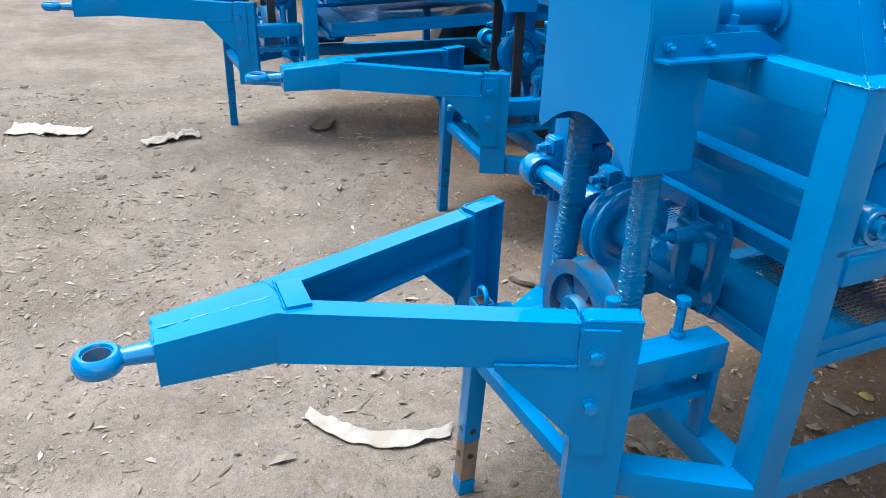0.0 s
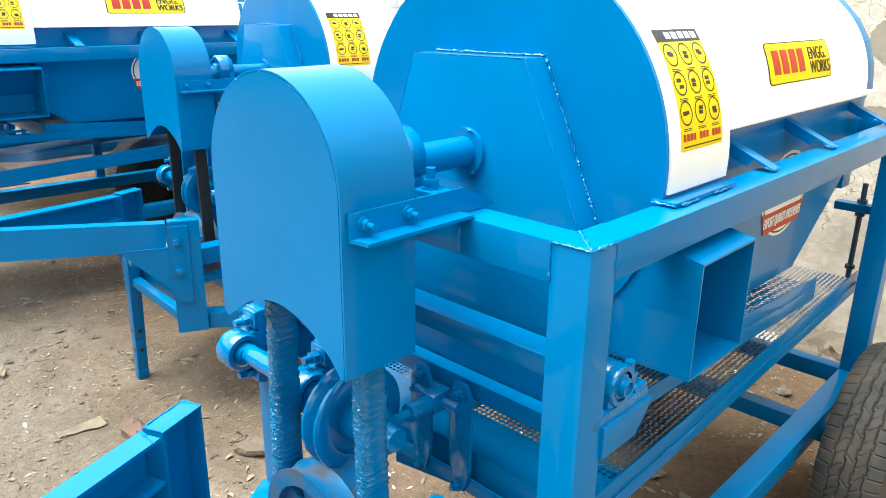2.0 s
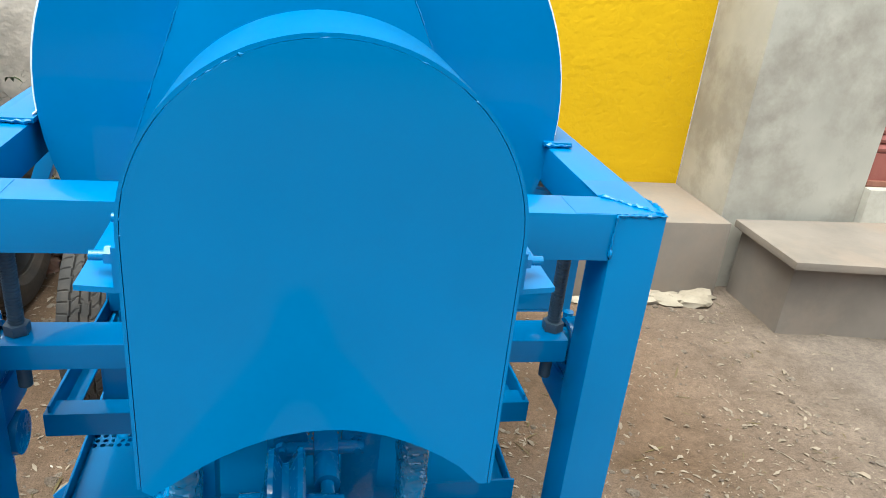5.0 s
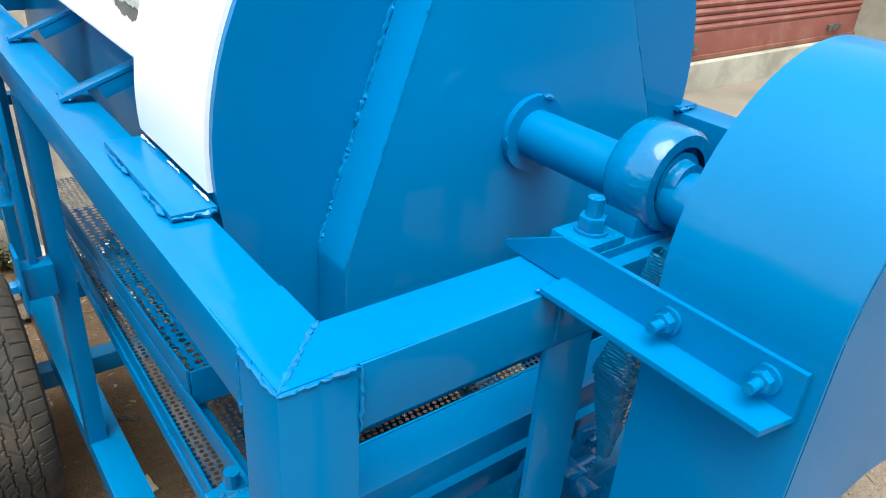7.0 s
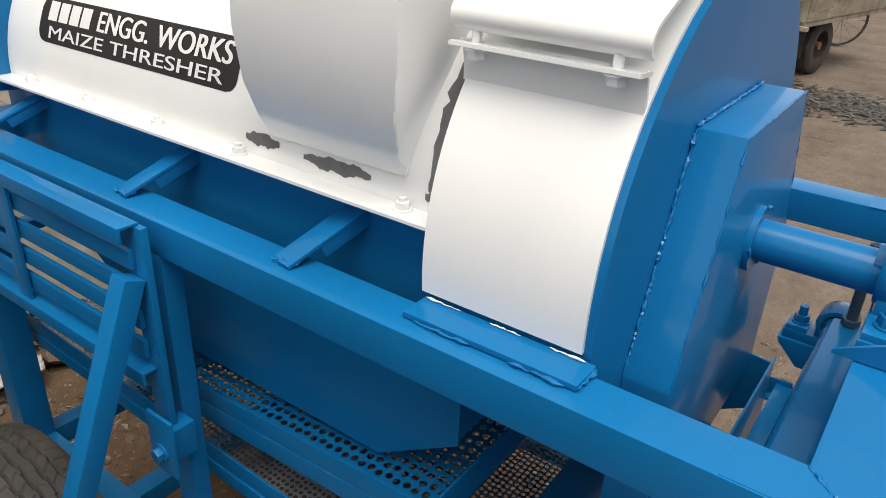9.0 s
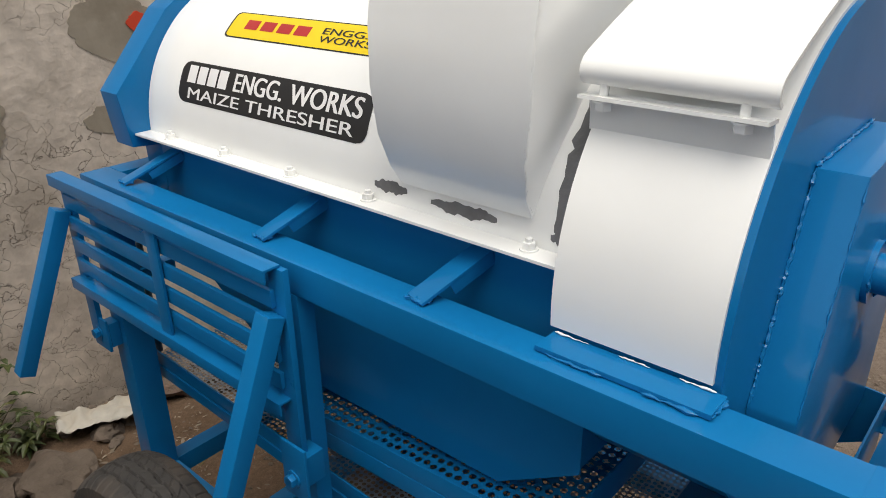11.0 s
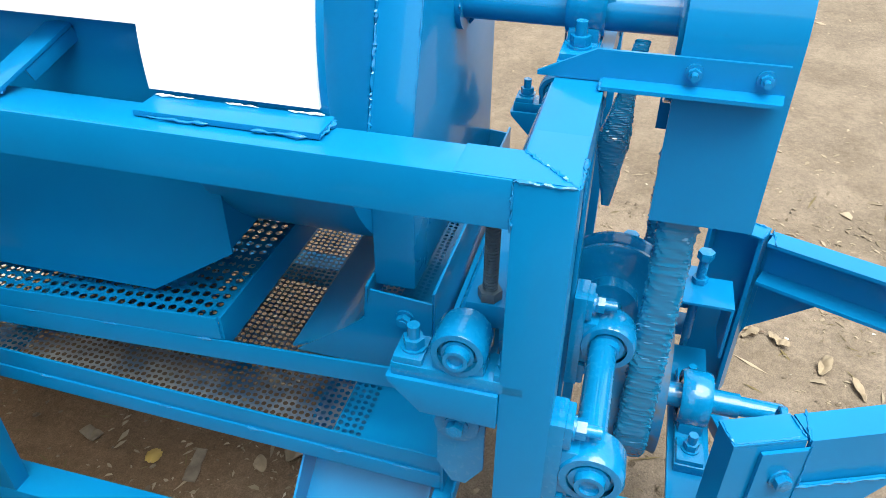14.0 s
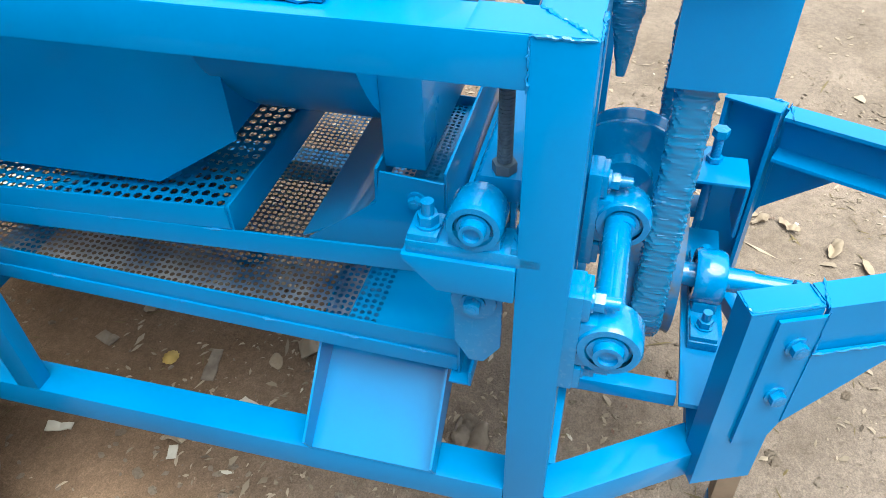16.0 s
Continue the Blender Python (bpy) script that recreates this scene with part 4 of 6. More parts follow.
def stickers(th):
    R1, c1 = 0.299, 1.085
    # long black band on the far side
    band = curved(th, "name_sticker", BLACK, 0, c1, R1, 149.5, 164.8, 0.885, 1.42, 0.0006, n=28, cut=0.022, label="black name sticker with white lettering")
    on = lambda y_from, a_from: (lambda u, v: (math.cos(radians(a_from) - v / R1) * (R1 + 0.0012), y_from - u, c1 + math.sin(radians(a_from) - v / R1) * (R1 + 0.0012)))
    for k in range(4):
        curved(band, "letter_bar", PRINT, 0, c1, R1, 150.9, 157.4, 1.367 - 0.0335 * k, 1.395 - 0.0335 * k, 0.0012)
    word_on(band, "lettering", "ENGG.", PRINT, on(1.243, 157.4), 0.138, 0.034)
    word_on(band, "lettering", "WORKS", PRINT, on(1.083, 157.4), 0.178, 0.034)
    word_on(band, "lettering", "MAIZE THRESHER", PRINT, on(1.385, 163.2), 0.47, 0.021)
    # yellow plates on both sides
    for s, y0, y1 in ((1, 0.845, 1.23), (-1, 0.90, 1.335)):
        A = lambda a: a if s > 0 else 180 - a
        lo, hi = (10.6, 28.2) if s > 0 else (42, 53.5)
        plate = curved(th, "name_plate", BLACK, 0, c1, R1, A(lo), A(hi), y0, y1, 0.0005, cut=0.010, label="yellow sticker with red and black print")
        curved(plate, "plate_field", YELLOW, 0, c1, R1, A(lo + 0.5), A(hi - 0.5), y0 + 0.005, y1 - 0.005, 0.0009, cut=0.009)
        yy = y0 + 0.03 if s > 0 else y1 - 0.05
        for k in range(4):
            a, b = sorted((yy + s * 0.048 * k, yy + s * (0.048 * k + 0.038)))
            curved(plate, "letter_bar", RED, 0, c1, R1, A(lo + 4.0), A(hi - 3.4), a, b, 0.0013)
        yy = yy + s * 0.215
        half = (hi - lo - 5.4) / 2
        for word, foot, wide in (("ENGG.", hi - 2.6 - half, 0.110), ("WORKS", lo + 2.6, 0.128)):
            at = lambda u, v, foot=foot: (math.cos(radians(A(foot)) + s * v / R1) * (R1 + 0.0013), yy + s * u, c1 + math.sin(radians(A(foot)) + s * v / R1) * (R1 + 0.0013))
            word_on(plate, "lettering", word, BLACK, at, wide, radians(half - 0.5) * R1)
    # warning sheet with pictograms on the drum cover
    Rd = R + 0.0045
    sheet = curved(th, "warning_sticker", YELLOW, CX, CZ, Rd, 6.2, 38.0, 0.318, 0.465, 0.0006, label="yellow warning sticker with round pictograms")
    curved(sheet, "title_bar", BLACK, CX, CZ, Rd, 34.4, 38.0, 0.318, 0.465, 0.0010)
    for k in range(5):
        curved(sheet, "title_mark", PRINT, CX, CZ, Rd, 35.2, 37.2, 0.35 + 0.022 * k, 0.367 + 0.022 * k, 0.0014)
    for i in range(3):
        for j in range(3):
            yc, ac = 0.342 + 0.049 * i, 30.8 - 7.6 * j
            b = B()
            for q in range(20):
                t0, t1 = 2 * math.pi * q / 20, 2 * math.pi * (q + 1) / 20
                vs = []
                for t, rr in ((t0, 0.020), (t1, 0.020), (t1, 0.0175), (t0, 0.0175)):
                    aa = radians(ac) + rr * math.sin(t) / Rd
                    vs.append(b.verts.new((CX + math.cos(aa) * (Rd + 0.0012), yc + rr * math.cos(t), CZ + math.sin(aa) * (Rd + 0.0012))))
                b.faces.new(vs)
            part("pictogram_ring", b, BLACK, sheet)
            rnd = random.Random(i * 3 + j)
            for q in range(2):
                da, dy = rnd.uniform(-0.6, 0.6), rnd.uniform(-0.004, 0.004)
                curved(sheet, "pictogram_mark", BLACK, CX, CZ, Rd, ac - 0.9 + da + q * 0.9, ac + da + q, yc - 0.008 + dy, yc + 0.006 + dy, 0.0012, 3)
            for q in range(2):
                curved(sheet, "caption_bar", BLACK, CX, CZ, Rd, ac - 4.0 - q * 0.45, ac - 3.8 - q * 0.45, yc - 0.014, yc + 0.014, 0.0012, 2)
    for k in range(12):
        if k not in (4, 8):
            curved(sheet, "letter_bar", RED, CX, CZ, Rd, 8.6, 10.4, 0.325 + 0.0112 * k, 0.334 + 0.0112 * k, 0.0012, 3)
    curved(sheet, "caption_bar", BLACK, CX, CZ, Rd, 7.0, 7.35, 0.326, 0.458, 0.0012, 3)
    # oval badge on the trough
    def oval(name, mat, ky, kz, x, c=(1.06, 0.87), parent=th, label=""):
        return part(name, slab(B(), [(c[0] + ky * math.cos(2 * math.pi * k / 40), c[1] + kz * math.sin(2 * math.pi * k / 40)) for k in range(40)], "x", 0.287, x), mat, parent, label)
    badge = oval("oval_badge", PRINT, 0.135, 0.105, 0.2875, label="white oval maker's badge with a red band")
    oval("badge_ring", BLACK, 0.127, 0.098, 0.2879, parent=badge)
    oval("badge_field", PRINT, 0.122, 0.093, 0.2882, parent=badge)
    for k, w in enumerate((0.09, 0.13, 0.15)):
        part("caption_bar", box(B(), 0.287, 0.2886, 1.06 - w / 2, 1.06 + w / 2, 0.93 - 0.022 * k, 0.938 - 0.022 * k, 0), BLACK, badge)
    band2 = part("badge_band", slab(B(), [(0.93, 0.835), (1.19, 0.835), (1.17, 0.785), (0.95, 0.785)], "x", 0.2884, 0.2892), RED, badge)
    word_on(band2, "lettering", "EXPORT QUALITY IMPLEMENTS", PRINT, lambda u, v: (0.2896, 0.945 + u, 0.795 + v), 0.23, 0.03)


stickers(thresher)


def cover_details(th):
    # hinge of the drum cover, on the far side
    c = lambda a, r: (CX + math.cos(radians(a)) * (R + r), CZ + math.sin(radians(a)) * (R + r))
    hinge = part("cover_hinge_strip", strip(B(), [(-0.281, 1.252), (-0.282, 1.275), (-0.287, 1.292), (-0.292, 1.297)], "y", 0.290, 0.500, 0.004), WHITE, th)
    part("weld_bead", weld(B(), (-0.279, 0.292, 1.252), (-0.279, 0.498, 1.252), 0.0018, 0.01, seed=2), WHITE, hinge)
    lid = [(-0.296, 1.310), (-0.303, 1.314), (-0.307, 1.321), (-0.306, 1.329), (-0.301, 1.336), (-0.292, 1.342), (-0.25, 1.362), (-0.20, 1.384), (-0.10, 1.423), (0.02, 1.44)]
    part("cover_lid", strip(B(), lid, "y", 0.283, 0.503, 0.005), WHITE, th, "white-painted folded sheet lid")
    part("hinge_flange", strip(B(), [(-0.283, 1.2935), (-0.312, 1.2955)], "y", 0.288, 0.502, 0.0045), WHITE, hinge)
    for y in (0.317, 0.476):
        hb = B()
        rod(hb, (-0.298, y, 1.280), (-0.296, y, 1.335), 0.0055, 12)
        rod(hb, (-0.298, y, 1.2925), (-0.298, y, 1.290), 0.0135, 16)
        rod(hb, (-0.298, y, 1.290), (-0.298, y, 1.280), 0.0105, 6, bev=0.001)
        part("bolt", hb, WHITE, hinge)
    # primer left bare round the foot of the hood
    rnd = random.Random(11)
    R1, c1 = 0.299, 1.085
    for a0, y0, y1, k in ((174.8, 0.789, 0.858, 3), (175.5, 0.622, 0.742, 4), (175.8, 0.498, 0.536, 3)):
        b = B()
        up, dn = [], []
        for i in range(25):
            y = y0 + (y1 - y0) * i / 24
            e = min(i, 24 - i) / 12
            w = 1.9 * min(1, 0.35 + e) * rnd.uniform(0.82, 1.1)
            mid = a0 + 0.7 * noise.noise((i * 0.35, k, y0 * 9)) + rnd.uniform(-0.12, 0.12)
            up.append((mid - w, y))
            dn.append((mid + w, y))
        ring = [b.verts.new((math.cos(radians(a)) * (R1 + 0.0006), y, c1 + math.sin(radians(a)) * (R1 + 0.0006))) for a, y in up + dn[::-1]]
        b.faces.new(ring)
        bmesh.ops.triangulate(b, faces=b.faces[:])
        for f in b.faces:
            if f.normal.x > 0:
                f.normal_flip()
        part("bare_primer", b, PRIMER, th, "streak of bare grey primer")
    b = B()
    ring = [(174.5 - 1.75 * i, 0.5060 + 0.004 * noise.noise((i * 0.9, 0, 3)) - (0.003 if i > 12 else 0)) for i in range(21)]
    ring += [(174.5 - 1.75 * i, 0.5320 + 0.008 * noise.noise((i * 0.8, 5, 3)) - (0.004 if i > 14 else 0)) for i in range(20, -1, -1)]
    vs = [b.verts.new((math.cos(radians(a)) * (R1 + 0.0006), y, c1 + math.sin(radians(a)) * (R1 + 0.0006))) for a, y in ring]
    for i in range(20):
        b.faces.new((vs[i], vs[i + 1], vs[40 - i], vs[41 - i]))
    for f in b.faces:
        if f.normal.x > 0:
            f.normal_flip()
    part("bare_primer", b, PRIMER, th, "streak of bare grey primer")


cover_details(thresher)

# the other machines of the row, with their belts bare
BOLT = Vector((0.271, -0.312, 0)) * U
for (bx, by), lift, yaw in (((-1.435, 0.312), 0.0, -4), ((-2.80, -0.44), 0.10, -2), ((-4.40, 0.45), 0.14, 0)):
    turn = Matrix.Translation((bx * U, by * U, lift * U)) @ Matrix.Rotation(radians(yaw), 4, "Z") @ Matrix.Translation(-BOLT)
    other = copy_thing(thresher, turn)
    # their drawbars are a little longer and stand higher at the eye; the jack legs are blue to the ground
    pivot = Matrix.Translation(place((0, -0.312, 0.53)))
    longer = pivot @ Matrix.Rotation(radians(-2.0), 4, "X") @ Matrix.Diagonal((1, 1.085, 1, 1)) @ pivot.inverted()
    for o in other.children:
        kind = o.name.split(".")[0]
        if kind in ("drawbar_arm", "drawbar_nose", "hitch_eye"):
            o.matrix_basis = longer @ o.matrix_basis
        if kind == "leg_tube":
            o.material_slots[0].link, o.material_slots[0].material = "OBJECT", BLUE
            o["label"] = "blue-painted lower end of the jack leg"


def film_wrap(th, line, w, d, seed, name="belt_wrap", grow=None):
    """Crumpled plastic film wound round a belt that runs along a line in the plane across y."""
    line = [Vector(p) for p in line]
    n, m = 150 * (len(line) - 1) if len(line) < 5 else 30 * (len(line) - 1), 40
    s = bmesh.new()
    rows = []
    sx = Vector((0, 1, 0))
    for i in range(n + 1):
        f = i / n * (len(line) - 1)
        k = min(int(f), len(line) - 2)
        c = line[k].lerp(line[k + 1], f - k)
        ax = (line[k + 1] - line[k]).normalized()
        sy = ax.cross(sx).normalized()
        big = 1.0 if grow is None else grow[k] + (grow[k + 1] - grow[k]) * (f - k)
        ring = []
        for j in range(m):
            t = 2 * math.pi * j / m
            g = i * 0.5 * 90 * (len(line) - 1) / n * (1.0 if len(line) < 4 else 0.40)
            ct, sn = math.cos(t), math.sin(t)
            # creases that climb round the belt, one set each way
            ta, tb = t + 0.21 * g, t - 0.13 * g
            w1 = 1 - min(1, abs(noise.noise((math.cos(ta) * 2.6, math.sin(ta) * 2.6, g * 0.06 + seed * 7))) * 6)
            w2 = 1 - min(1, abs(noise.noise((math.cos(tb) * 3.2, math.sin(tb) * 3.2, g * 0.05 - seed * 5))) * 7)
            e = 1 + 0.07 * noise.noise((g * 0.07, ct * 0.6, sn * 0.6 + seed)) + 0.11 * w1 * w1 + 0.07 * w2 * w2
            if len(line) == 3:   # the two straight runs are wound tightly, turn on turn
                e += 0.075 * (0.55 + noise.noise((g * 0.12, ct * 0.7, seed * 3))) * max(0.0, math.sin(t + 2.6 * g + 2.2 * noise.noise((g * 0.2, ct, sn))))
            q = lambda v: math.copysign(abs(v) ** 0.55, v)
            ring.append(s.verts.new(c + sx * q(math.cos(t)) * w / 2 * e * big + sy * q(math.sin(t)) * d / 2 * e * big))
        rows.append(ring)
    for i in range(n):
        for j in range(m):
            k = (j + 1) % m
            s.faces.new((rows[i][j], rows[i][k], rows[i + 1][k], rows[i + 1][j]))
    bmesh.ops.recalc_face_normals(s, faces=s.faces[:])
    part(name, s, WRAP, th, "crumpled blue-stained plastic film round a belt", smooth=30)


film_wrap(thresher, [(-0.112, -0.123, 0.90), (-0.124, -0.122, 0.63), (-0.137, -0.12, 0.40)], 0.052, 0.029, 1)
film_wrap(thresher, [(0.113, -0.123, 0.88), (0.116, -0.122, 0.63), (0.119, -0.12, 0.40)], 0.052, 0.029, 2)
film_wrap(thresher, [(-0.009 + 0.128 * math.cos(radians(a)), -0.12, 0.40 + 0.128 * math.sin(radians(a))) for a in range(178, 363, 15)], 0.054, 0.026, 4)
film_wrap(thresher, [(-0.080, -0.036, 1.03), (-0.080, -0.026, 0.955), (-0.080, -0.018, 0.89), (-0.080, -0.020, 0.788)], 0.034, 0.028, 3, grow=(0.55, 0.70, 1.25, 0.35))

# ---- the yard ----
def dirt():
    """Trodden dry earth: fine grain, pale dust, darker chaffy zones and crumbs."""
    m = material("dry_trodden_earth", (0.178, 0.145, 0.122), rough=0.97, var=0.16, scale=2.4, bump=0.06, bscale=130, spec=0.1, second=(0.128, 0.102, 0.081), mix=(0.48, 0.70), mscale=1.6)
    n, l = m.node_tree.nodes, m.node_tree.links
    b = n["Principled BSDF"]
    tc = next(q for q in n if q.type == "TEX_COORD")
    out = b.inputs["Base Color"].links[0].from_socket
    # sandy grain and small crumbs
    for scale, lo, hi, a, c in ((230, 0.34, 0.66, 0.74, 1.24), (46, 0.36, 0.64, 0.86, 1.13), (11, 0.35, 0.65, 0.90, 1.08)):
        g, r, x = n.new("ShaderNodeTexNoise"), n.new("ShaderNodeMapRange"), n.new("ShaderNodeMix")
        g.inputs["Scale"].default_value, g.inputs["Detail"].default_value, g.inputs["Roughness"].default_value = scale, 4, 0.7
        l.new(tc.outputs["Object"], g.inputs["Vector"])
        r.inputs["From Min"].default_value, r.inputs["From Max"].default_value = lo, hi
        r.inputs["To Min"].default_value, r.inputs["To Max"].default_value = a, c
        l.new(g.outputs["Fac"], r.inputs["Value"])
        x.data_type, x.blend_type = "RGBA", "MULTIPLY"
        x.inputs[0].default_value = 1.0
        l.new(out, x.inputs[6])
        l.new(r.outputs[0], x.inputs[7])
        out = x.outputs[2]
    # browner, darker soil between machines and wall, dry dust in the open yard
    sp, wob, ad, ma, mx = n.new("ShaderNodeSeparateXYZ"), n.new("ShaderNodeTexNoise"), n.new("ShaderNodeMath"), n.new("ShaderNodeMapRange"), n.new("ShaderNodeMix")
    l.new(tc.outputs["Object"], sp.inputs[0])
    wob.inputs["Scale"].default_value, wob.inputs["Detail"].default_value = 1.3, 6
    l.new(tc.outputs["Object"], wob.inputs["Vector"])
    ad.operation = "MULTIPLY_ADD"
    l.new(wob.outputs["Fac"], ad.inputs[0])
    ad.inputs[1].default_value = 1.6
    l.new(sp.outputs["Y"], ad.inputs[2])
    ma.inputs["From Min"].default_value, ma.inputs["From Max"].default_value = 0.75, 1.75
    ma.inputs["To Max"].default_value = 0.95
    l.new(ad.outputs[0], ma.inputs["Value"])
    lane, both = n.new("ShaderNodeMapRange"), n.new("ShaderNodeMath")
    lane.inputs["From Min"].default_value, lane.inputs["From Max"].default_value = 1.3, 2.4
    lane.inputs["To Min"].default_value, lane.inputs["To Max"].default_value = 1.0, 0.0
    l.new(sp.outputs["X"], lane.inputs["Value"])
    both.operation = "MULTIPLY"
    l.new(ma.outputs[0], both.inputs[0])
    l.new(lane.outputs[0], both.inputs[1])
    mx.data_type, mx.blend_type = "RGBA", "MULTIPLY"
    l.new(both.outputs[0], mx.inputs[0])
    l.new(out, mx.inputs[6])
    mx.inputs[7].default_value = (0.76, 0.62, 0.50, 1)
    l.new(mx.outputs[2], b.inputs["Base Color"])
    # trodden relief under the grain
    g, bp = n.new("ShaderNodeTexNoise"), n.new("ShaderNodeBump")
    g.inputs["Scale"].default_value, g.inputs["Detail"].default_value = 22, 5
    bp.inputs["Strength"].default_value, bp.inputs["Distance"].default_value = 0.55, 0.012
    l.new(tc.outputs["Object"], g.inputs["Vector"])
    l.new(g.outputs["Fac"], bp.inputs["Height"])
    fine = b.inputs["Normal"].links[0].from_node
    l.new(bp.outputs[0], fine.inputs["Normal"])
    return m


def plaster():
    """Old plaster with a net of fine cracks and yellow paint sprayed over one stretch."""
    m = material("old_cracked_plaster", (0.61, 0.53, 0.455), rough=0.92, var=0.17, scale=17, bump=0.045, bscale=34, spec=0.15, second=(0.43, 0.37, 0.31), mix=(0.46, 0.64), mscale=3.4)
    n, l = m.node_tree.nodes, m.node_tree.links
    b = n["Principled BSDF"]
    tc = next(q for q in n if q.type == "TEX_COORD")
    base = b.inputs["Base Color"].links[0].from_socket
    warp, vor, thin, mixc = n.new("ShaderNodeTexNoise"), n.new("ShaderNodeTexVoronoi"), n.new("ShaderNodeMapRange"), n.new("ShaderNodeMix")
    warp.inputs["Scale"].default_value, warp.inputs["Detail"].default_value = 6, 8
    add = n.new("ShaderNodeMix")
    add.data_type = "RGBA"
    add.inputs[0].default_value = 0.30
    l.new(tc.outputs["Object"], warp.inputs["Vector"])
    l.new(tc.outputs["Object"], add.inputs[6])
    l.new(warp.outputs["Color"], add.inputs[7])
    vor.feature = "DISTANCE_TO_EDGE"
    vor.inputs["Scale"].default_value = 15
    l.new(add.outputs[2], vor.inputs["Vector"])
    thin.inputs["From Min"].default_value, thin.inputs["From Max"].default_value = 0.002, 0.016
    thin.inputs["To Min"].default_value, thin.inputs["To Max"].default_value = 1.0, 0.0
    l.new(vor.outputs["Distance"], thin.inputs["Value"])
    where, wr, gate = n.new("ShaderNodeTexNoise"), n.new("ShaderNodeMapRange"), n.new("ShaderNodeMath")
    where.inputs["Scale"].default_value = 1.4
    l.new(tc.outputs["Object"], where.inputs["Vector"])
    wr.inputs["From Min"].default_value, wr.inputs["From Max"].default_value = 0.42, 0.60
    l.new(where.outputs["Fac"], wr.inputs["Value"])
    gate.operation = "MULTIPLY"
    l.new(wr.outputs[0], gate.inputs[0])
    l.new(thin.outputs[0], gate.inputs[1])
    # the sprayed yellow, from about x = 0.75 m on
    sep, edge, fade = n.new("ShaderNodeSeparateXYZ"), n.new("ShaderNodeMath"), n.new("ShaderNodeMapRange")
    l.new(tc.outputs["Object"], sep.inputs[0])
    edge.operation = "MULTIPLY_ADD"
    drift = n.new("ShaderNodeTexNoise")
    drift.inputs["Scale"].default_value, drift.inputs["Detail"].default_value = 2.6, 3
    l.new(tc.outputs["Object"], drift.inputs["Vector"])
    l.new(drift.outputs["Fac"], edge.inputs[0])
    edge.inputs[1].default_value = 0.55
    l.new(sep.outputs["X"], edge.inputs[2])
    fade.inputs["From Min"].default_value, fade.inputs["From Max"].default_value = 0.78, 1.22
    l.new(edge.outputs[0], fade.inputs["Value"])
    bare = n.new("ShaderNodeMapRange")
    bare.inputs["From Min"].default_value, bare.inputs["From Max"].default_value = 0.45, 0.9
    bare.inputs["To Min"].default_value, bare.inputs["To Max"].default_value = 1.0, 0.12
    l.new(edge.outputs[0], bare.inputs["Value"])
    whole = gate
    gate = n.new("ShaderNodeMath")
    gate.operation = "MULTIPLY"
    l.new(whole.outputs[0], gate.inputs[0])
    l.new(bare.outputs[0], gate.inputs[1])
    yel = n.new("ShaderNodeMix")
    yel.data_type = "RGBA"
    l.new(fade.outputs[0], yel.inputs[0])
    l.new(base, yel.inputs[6])
    rim = n.new("ShaderNodeValToRGB")
    rim.color_ramp.elements[0].position, rim.color_ramp.elements[0].color = 0.30, (0.45, 0.20, 0.035, 1)
    rim.color_ramp.elements[1].position, rim.color_ramp.elements[1].color = 0.85, (0.68, 0.42, 0.012, 1)
    l.new(fade.outputs[0], rim.inputs[0])
    l.new(rim.outputs[0], yel.inputs[7])
    mixc.data_type = "RGBA"
    l.new(gate.outputs[0], mixc.inputs[0])
    l.new(yel.outputs[2], mixc.inputs[6])
    mixc.inputs[7].default_value = (0.17, 0.14, 0.115, 1)
    l.new(mixc.outputs[2], b.inputs["Base Color"])
    # the cracks lie deeper, and the coat is lumpy
    inv, low, wav, bp2 = n.new("ShaderNodeMath"), n.new("ShaderNodeBump"), n.new("ShaderNodeTexNoise"), n.new("ShaderNodeBump")
    inv.operation = "SUBTRACT"
    inv.inputs[0].default_value = 1.0
    l.new(gate.outputs[0], inv.inputs[1])
    low.inputs["Strength"].default_value, low.inputs["Distance"].default_value = 0.8, 0.006
    l.new(inv.outputs[0], low.inputs["Height"])
    wav.inputs["Scale"].default_value, wav.inputs["Detail"].default_value = 5.5, 7
    l.new(tc.outputs["Object"], wav.inputs["Vector"])
    bp2.inputs["Strength"].default_value, bp2.inputs["Distance"].default_value = 0.35, 0.022
    l.new(wav.outputs["Fac"], bp2.inputs["Height"])
    l.new(bp2.outputs[0], low.inputs["Normal"])
    fine = b.inputs["Normal"].links[0].from_node
    l.new(low.outputs[0], fine.inputs["Normal"])
    return m


DIRT = dirt()
PLASTER = plaster()
MUD = material("mud_patch", (0.34, 0.295, 0.235), rough=0.95, var=0.16, scale=7, bump=0.035, bscale=22, spec=0.15, second=(0.27, 0.23, 0.18), mscale=5)
CONCRETE = material("worn_concrete", (0.200, 0.172, 0.148), rough=0.9, var=0.18, scale=3, bump=0.025, bscale=40, second=(0.25, 0.195, 0.155), mix=(0.45, 0.7), mscale=2)
SHUTTER = material("maroon_shutter_paint", (0.27, 0.085, 0.07), rough=0.5, var=0.15, scale=3, second=(0.36, 0.17, 0.14), mix=(0.5, 0.7), mscale=4)
RUST = material("rusty_gate_paint", (0.20, 0.075, 0.05), rough=0.7, var=0.2, scale=2, second=(0.28, 0.13, 0.09), mscale=2)
PILLAR = material("whitewashed_pillar", (0.42, 0.40, 0.35), rough=0.85, var=0.14, scale=3, bump=0.015, second=(0.30, 0.275, 0.235), mscale=2.2)
